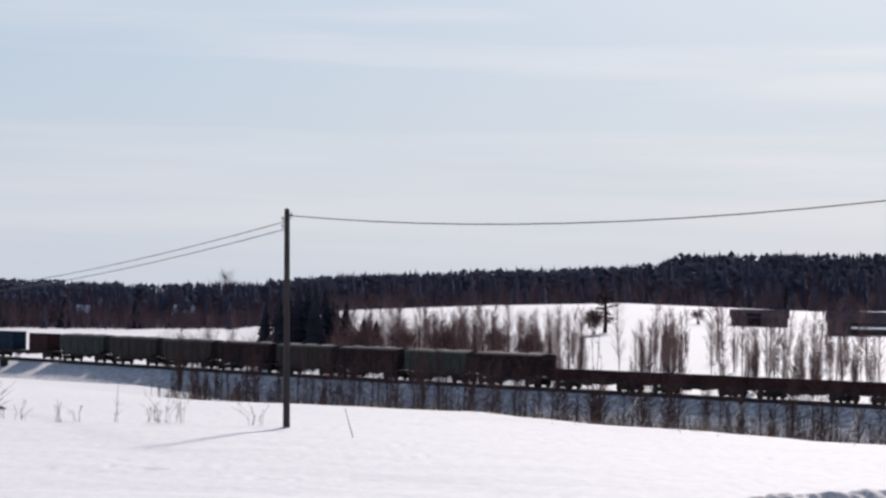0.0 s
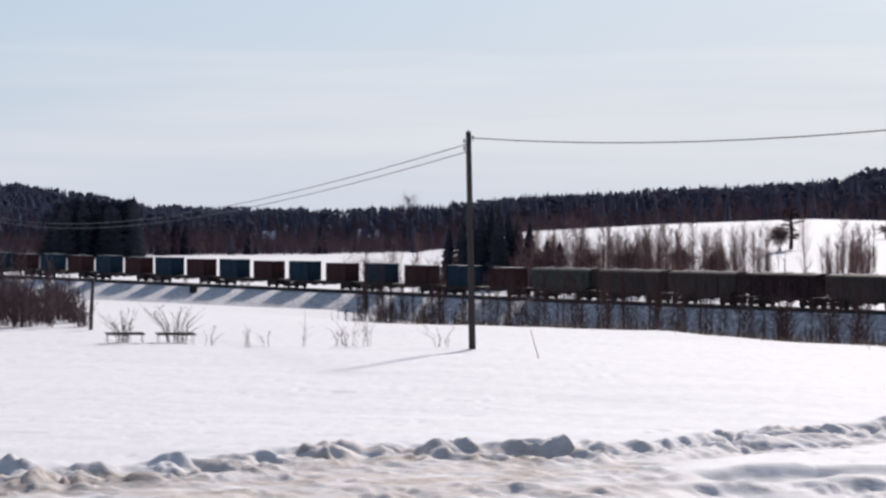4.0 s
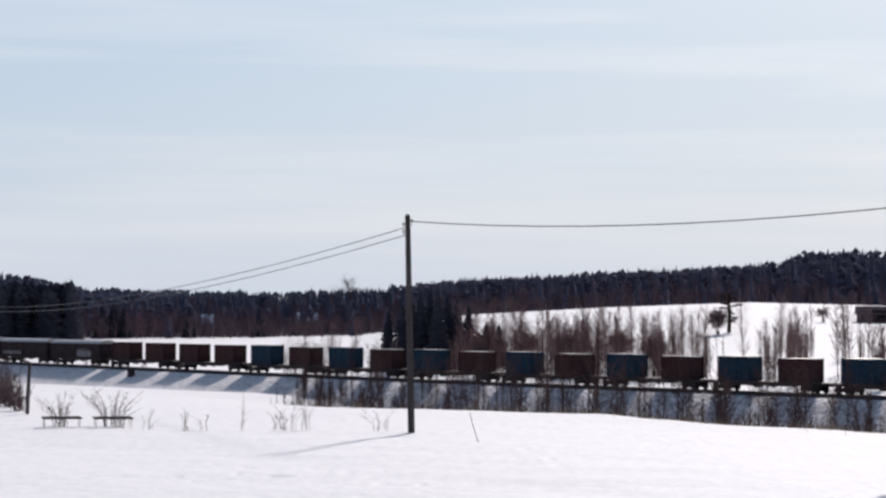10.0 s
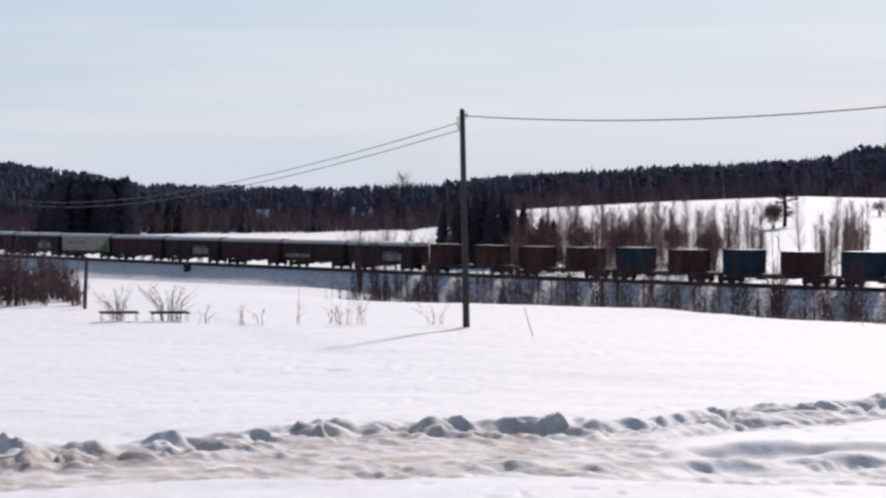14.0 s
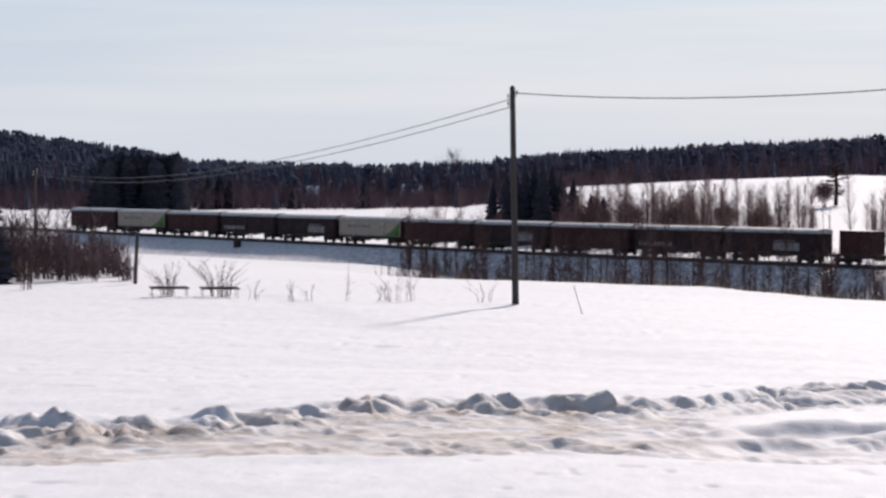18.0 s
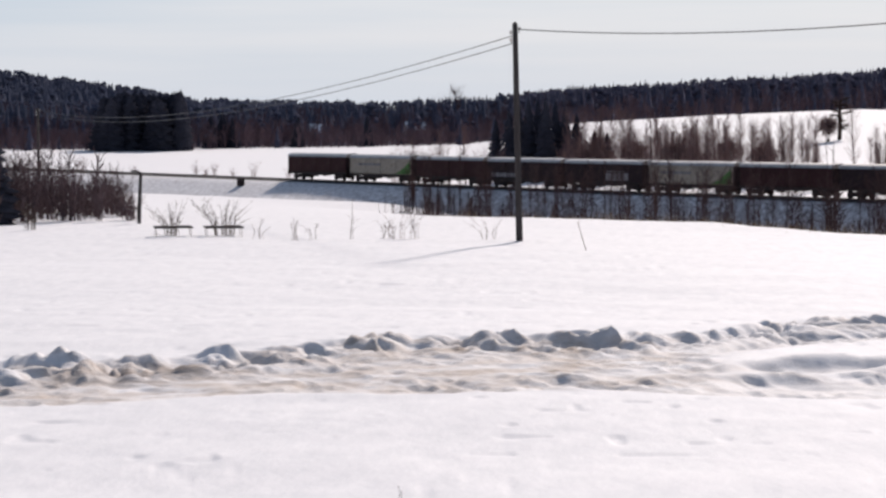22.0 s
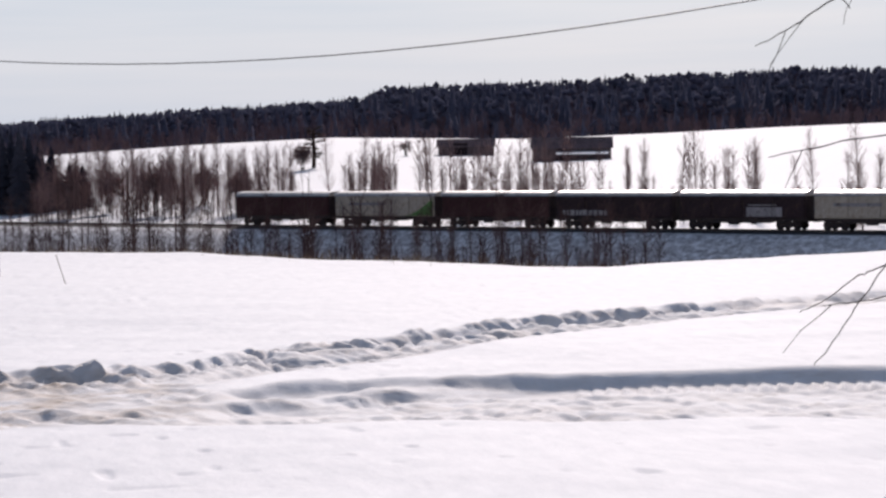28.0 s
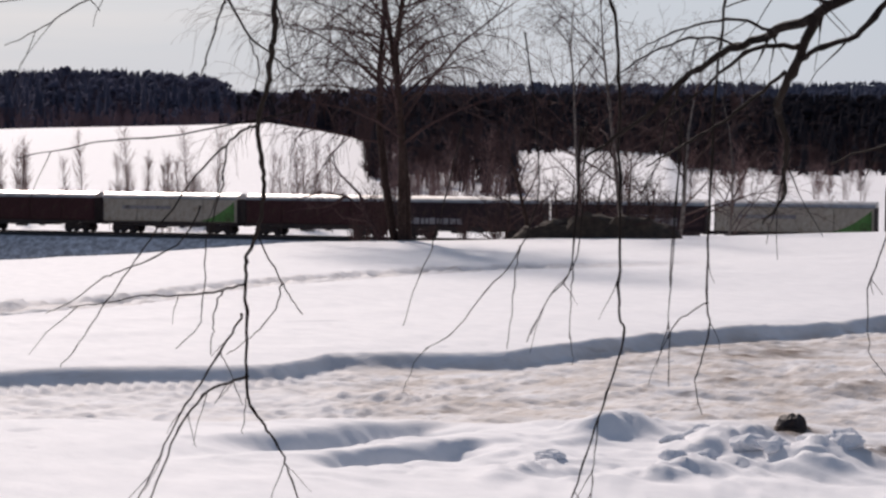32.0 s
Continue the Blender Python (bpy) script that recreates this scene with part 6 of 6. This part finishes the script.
# ---- branches that hang before the camera ----
def hanging_birch():
    base = on_ground(63, 8.5)
    t = thing("yard_birch", pose(base.x, base.y, base.z), "birch in the yard with thin hanging leafless twigs", "birch")
    part("trunk", Shape().tube([(0, 0, -0.3), (0.05, 0, 3), (0.0, 0.1, 6), (-0.1, 0.1, 9.5)], [0.2, 0.17, 0.13, 0.06], 12), BARK_BIRCH, t, smooth=True)
    rng = random.Random(9)

    def at(az, el, d):
        v = polar(az, d, EYE + d * math.tan(radians(el)))
        return v - base

    def strand(points, d, r0, r1, twigs, name="branch"):
        sh = Shape()
        pts = [at(az, el, d + 0.12 * i) for i, (az, el) in enumerate(points)]
        fine = []
        for i in range(len(pts) - 1):
            a, b, c, e = pts[max(i - 1, 0)], pts[i], pts[i + 1], pts[min(i + 2, len(pts) - 1)]
            for q in range(5):
                u = q / 5
                p = b + (c - a) * (0.5 * u) + (a * 2 - b * 5 + c * 4 - e) * (0.5 * u * u) + (b * 3 - a - c * 3 + e) * (0.5 * u ** 3)
                fine.append(p + Vector((rng.gauss(0, 0.0028), rng.gauss(0, 0.0028), rng.gauss(0, 0.002))))
        fine.append(pts[-1])
        n = len(fine)
        rad = [(r0 + (r1 - r0) * i / (n - 1)) * (1.0 if i % 7 else 1.3) for i in range(n)]
        sh.tube(fine, rad, 7)
        limb = part(name, sh, NEAR_TWIG, t)
        for k in range(twigs):
            i = rng.randrange(2, n)
            p = fine[i]
            ln = rng.uniform(0.08, 0.34)
            flow = (fine[i] - fine[i - 1]).normalized()
            d2 = (flow * 0.7 + Vector((rng.gauss(0, 0.45), rng.gauss(0, 0.3), -0.45))).normalized()
            q = [p]
            for e in range(5):
                d2 = (d2 + Vector((rng.gauss(0, 0.13), rng.gauss(0, 0.13), -0.07))).normalized()
                q.append(q[-1] + d2 * ln / 5)
            part("side_twig", Shape().tube(q, [max(rad[i] * 0.4, 0.0024), max(rad[i] * 0.32, 0.002), 0.0018, 0.0016, 0.0013, 0.001], 4), NEAR_TWIG, limb)

    # the long hanging branch and its forks
    strand([(30.5, 9.5), (27.6, 6.6), (26.57, 4.0), (26.53, 3.1), (26.43, 2.24), (26.28, 1.35), (26.06, 0.46), (26.19, -0.42), (26.25, -1.0), (26.16, -1.9), (25.98, -2.5), (25.79, -2.93), (25.76, -3.52), (25.79, -4.85), (25.78, -6.03)], 7.4, 0.0115, 0.0058, 3)
    strand([(25.78, -6.03), (25.82, -6.62), (26.23, -7.28), (26.63, -7.87), (26.9, -8.53), (27.3, -9.6)], 9.0, 0.007, 0.003, 2, "twig")
    strand([(25.78, -6.03), (24.91, -6.32), (24.39, -6.84), (23.95, -7.5), (23.36, -9.0), (22.9, -9.8)], 9.0, 0.006, 0.003, 4, "twig")
    strand([(25.7, -4.4), (25.27, -5.07), (24.68, -6.03), (24.1, -6.9), (23.65, -7.8), (23.06, -9.0), (22.6, -9.8)], 8.8, 0.005, 0.0028, 5, "twig")
    strand([(26.06, 0.5), (25.72, 0.39), (25.27, 0.02), (24.54, -0.72), (24.17, -1.23)], 8.2, 0.006, 0.0025, 0, "twig")
    strand([(25.25, 0.0), (25.2, -0.7), (25.13, -1.2), (24.76, -2.5), (24.65, -4.0), (24.54, -4.7), (23.95, -5.29)], 8.3, 0.0035, 0.0018, 1, "twig")
    strand([(27.4, 6.2), (26.0, 5.4), (25.3, 3.9), (25.13, 3.41), (24.76, 2.23), (24.6, 1.8)], 7.8, 0.006, 0.0025, 1, "twig")
    strand([(25.3, 3.8), (25.86, 2.82), (26.31, 2.45), (26.9, 1.94), (27.34, 1.64)], 8.0, 0.005, 0.002, 1, "twig")
    strand([(25.86, 2.8), (25.98, 2.4), (26.09, 2.08), (26.02, 1.4)], 8.1, 0.003, 0.0018, 0, "twig")
    strand([(25.76, -3.6), (25.13, -3.79), (24.0, -3.92), (23.06, -3.92), (22.03, -4.11), (21.2, -4.2)], 8.4, 0.0045, 0.002, 2, "twig")
    strand([(25.15, -3.8), (24.95, -4.4), (24.9, -4.85), (24.86, -5.44)], 8.6, 0.0035, 0.0018, 0, "twig")
    strand([(24.6, -1.6), (24.0, -2.6), (22.5, -3.3), (22.03, -3.49), (21.2, -4.1), (20.63, -4.36)], 8.6, 0.0035, 0.0018, 0, "twig")
    strand([(24.17, -1.23), (23.29, -2.49), (22.77, -3.22), (22.03, -4.26), (21.5, -5.1), (21.0, -5.73)], 8.6, 0.0035, 0.0018, 0, "twig")
    strand([(26.08, -2.4), (26.6, -3.37), (26.9, -3.9), (27.24, -4.4)], 8.4, 0.0035, 0.002, 0, "twig")
    strand([(26.7, -3.6), (26.45, -4.41), (25.9, -5.0), (25.27, -5.44)], 8.5, 0.003, 0.0016, 0, "twig")
    strand([(25.1, -5.4), (25.4, -6.0), (25.7, -6.77)], 9.0, 0.0025, 0.0015, 0, "twig")
    strand([(25.8, -6.5), (25.72, -7.0), (25.69, -7.5)], 9.1, 0.0025, 0.0015, 0, "twig")
    strand([(26.0, 6.5), (22.9, 4.3), (21.4, 3.55), (20.6, 3.0), (19.6, 2.5)], 9.6, 0.005, 0.002, 3, "twig")
    strand([(21.0, 4.3), (21.6, 3.9), (22.0, 3.4)], 9.6, 0.003, 0.002, 0, "twig")
    strand([(27.2, 0.9), (24.0, 0.25), (22.3, 0.1), (21.0, -0.15), (19.9, -0.36)], 9.2, 0.004, 0.002, 1, "twig")
    # the heavy limb that comes in high and forks over the field
    strand([(45.5, 6.2), (42.9, 4.6), (41.0, 3.72), (40.47, 3.23), (40.02, 2.13), (39.61, 1.33), (39.57, 0.93)], 6.9, 0.022, 0.012, 2)
    strand([(39.57, 0.93), (39.82, 0.03), (39.71, -0.66), (39.77, -1.16), (39.2, -1.96)], 7.7, 0.013, 0.004, 3, "twig")
    strand([(40.4, 3.3), (39.6, 3.07), (39.2, 2.82), (38.31, 2.52), (37.62, 2.08), (37.12, 1.78), (36.32, 0.93), (35.52, 0.34), (34.6, -0.3)], 7.0, 0.017, 0.005, 5)
    strand([(43.6, 4.6), (42.3, 3.72), (41.51, 2.88), (40.51, 2.52), (40.02, 2.13)], 6.9, 0.011, 0.008, 1, "twig")
    strand([(40.07, 2.58), (39.02, 2.58), (38.31, 2.13), (37.72, 1.58), (36.9, 0.9)], 7.1, 0.009, 0.003, 4, "twig")
    strand([(39.71, 1.93), (39.02, 1.33), (38.12, 0.64), (37.2, 0.1), (36.2, -0.5)], 7.3, 0.007, 0.003, 4, "twig")
    strand([(39.4, 2.95), (38.6, 3.3), (37.6, 3.2), (36.7, 2.9), (35.9, 2.5)], 7.1, 0.006, 0.002, 3, "twig")
    strand([(40.9, 3.7), (39.9, 3.95), (38.9, 3.9), (38.2, 3.6)], 7.0, 0.006, 0.002, 3, "twig")
    strand([(38.6, 2.6), (37.7, 2.85), (36.6, 2.6), (35.6, 2.0), (35.0, 1.4)], 7.3, 0.005, 0.002, 3, "twig")
    strand([(37.1, 1.75), (36.7, 0.6), (36.5, -0.4), (36.0, -1.3)], 7.8, 0.005, 0.002, 3, "twig")
    strand([(45.0, 1.2), (43.4, 0.3), (42.0, 0.0), (40.9, -0.4)], 7.4, 0.007, 0.002, 2, "twig")
    # single strands farther right
    strand([(35.4, 6.0), (35.2, 4.0), (35.38, 3.1), (35.45, 1.5), (35.47, -0.4), (35.5, -2.4), (35.5, -4.26), (35.62, -4.85), (35.3, -6.03), (34.98, -7.06), (34.5, -8.5), (34.2, -9.4)], 8.6, 0.0075, 0.0036, 3)
    strand([(34.98, -7.06), (34.87, -8.2), (34.8, -9.3)], 9.6, 0.003, 0.002, 2, "twig")
    strand([(38.2, 4.0), (37.9, 1.0), (37.81, -2.4), (37.77, -3.96), (37.84, -4.7), (37.6, -5.6), (37.49, -6.18), (37.66, -6.9)], 9.0, 0.006, 0.002, 3, "twig")
    strand([(37.77, -4.0), (37.15, -4.4), (36.85, -4.85), (36.8, -6.2)], 9.3, 0.003, 0.002, 0, "twig")
    strand([(33.0, 3.0), (33.4, -1.0), (32.74, -2.93), (31.9, -3.9), (31.18, -4.85), (30.44, -5.29)], 9.3, 0.0035, 0.0018, 1, "twig")
    strand([(32.9, -2.6), (32.8, -3.2), (32.7, -4.4), (32.58, -5.29)], 9.6, 0.003, 0.0016, 0, "twig")
    strand([(31.4, 0.5), (30.8, -1.9), (30.66, -2.5), (30.2, -3.6), (29.85, -4.7)], 9.4, 0.003, 0.0016, 0, "twig")
    for az, el in ((34.3, -2.9), (34.25, -3.0), (34.4, -2.8), (36.9, -2.6), (36.85, -2.9)):
        turn = rng.uniform(-1.5, 0.1)
        strand([(az + 0.2, el + 3.4), (az, el), (az + turn * 0.5, el - 1.0), (az + turn * 0.9, el - 2.1)], 9.4, 0.0032, 0.0016, 1, "twig")
    strand([(43.4, 4.0), (42.4, -0.6), (42.3, -2.2), (41.9, -3.6), (41.9, -5.2)], 9.0, 0.005, 0.002, 5, "twig")


hanging_birch()


# ---- small things in the yard ----
def yard_things():
    v = on_ground(39.9, 34.2)
    st = thing("tree_stump", pose(v.x, v.y, v.z), "dark wet stump melted out of the snow", "stump")
    rng = random.Random(3)
    for name, rings, mat in (("stump_wood", ((-0.1, 0.25), (0.06, 0.24), (0.16, 0.2), (0.2, 0.12)), IRON), ("root_collar", ((-0.2, 0.42), (-0.06, 0.36), (0.0, 0.28)), DIRT)):
        sh = Shape().tube([(0, 0, z) for z, _ in rings], [q for _, q in rings], 16)
        sh.v = [(x * rng.uniform(0.85, 1.15), y * rng.uniform(0.85, 1.15), z + rng.uniform(-0.02, 0.03)) for x, y, z in sh.v]
        part(name, sh, mat, st)
    for k, (az, d, r) in enumerate(((38.9, 31.6, 0.3), (39.5, 31.2, 0.22), (36.9, 29.9, 0.2), (40.6, 32.0, 0.34), (36.9, 32.4, 0.2), (37.6, 33.0, 0.24), (41.3, 31.4, 0.3), (37.7, 30.6, 0.18), (33.6, 30.4, 0.2))):
        v = on_ground(az, d)
        bm = bmesh.new()
        bmesh.ops.create_icosphere(bm, subdivisions=3, radius=r)
        for q in bm.verts:
            u = q.co.normalized()
            q.co *= 0.8 + 0.45 * noise.noise(u * 1.3 + Vector((k * 3.1, 0, 0))) + 0.08 * noise.noise(u * 4.2 + Vector((0, k * 2.3, 0)))
            q.co.x *= 1.3
            q.co.z *= 0.62
        me = bpy.data.meshes.new("snow_block")
        bm.to_mesh(me)
        bm.free()
        me.materials.append(SNOW_BANK)
        ob = new("snow_block", me)
        ob.location = v + Vector((0, 0, r * 0.25))
        tagged(ob, "hard block of ploughed snow lying in the yard", "snow block", "snow blocks in the yard")
    v = on_ground(2.0, 75)
    sk = thing("snow_stake", pose(v.x, v.y, v.z, 0, -17, 0), "thin pale leaning stake in the snowy field", "stake")
    part("shaft", Shape().tube([(0, 0, -0.2), (0, 0, 0.5), (0.01, 0, 0.98)], [0.014, 0.013, 0.011], 6), PALE_STEM, sk)
    part("tip", Shape().tube([(0.01, 0, 0.98), (0.01, 0, 1.02)], [0.012, 0.004], 6), POLE_WOOD, sk)
    v = on_ground(-2.85, 25.2)
    shrub("grass_stalk", pose(v.x, v.y, v.z), "dry dark stalk sticking out of the snow", "stalk", "", 77, 0.28, 2, 0.05, TWIG, 0.006, 0)


yard_things()


# ---- what moves ----
def motions():
    for ob, offset, z in MOVING:
        walk(ob, [(t, rail_pose(tail_at(t) + offset, z)) for t in range(0, 33, 2)])


motions()
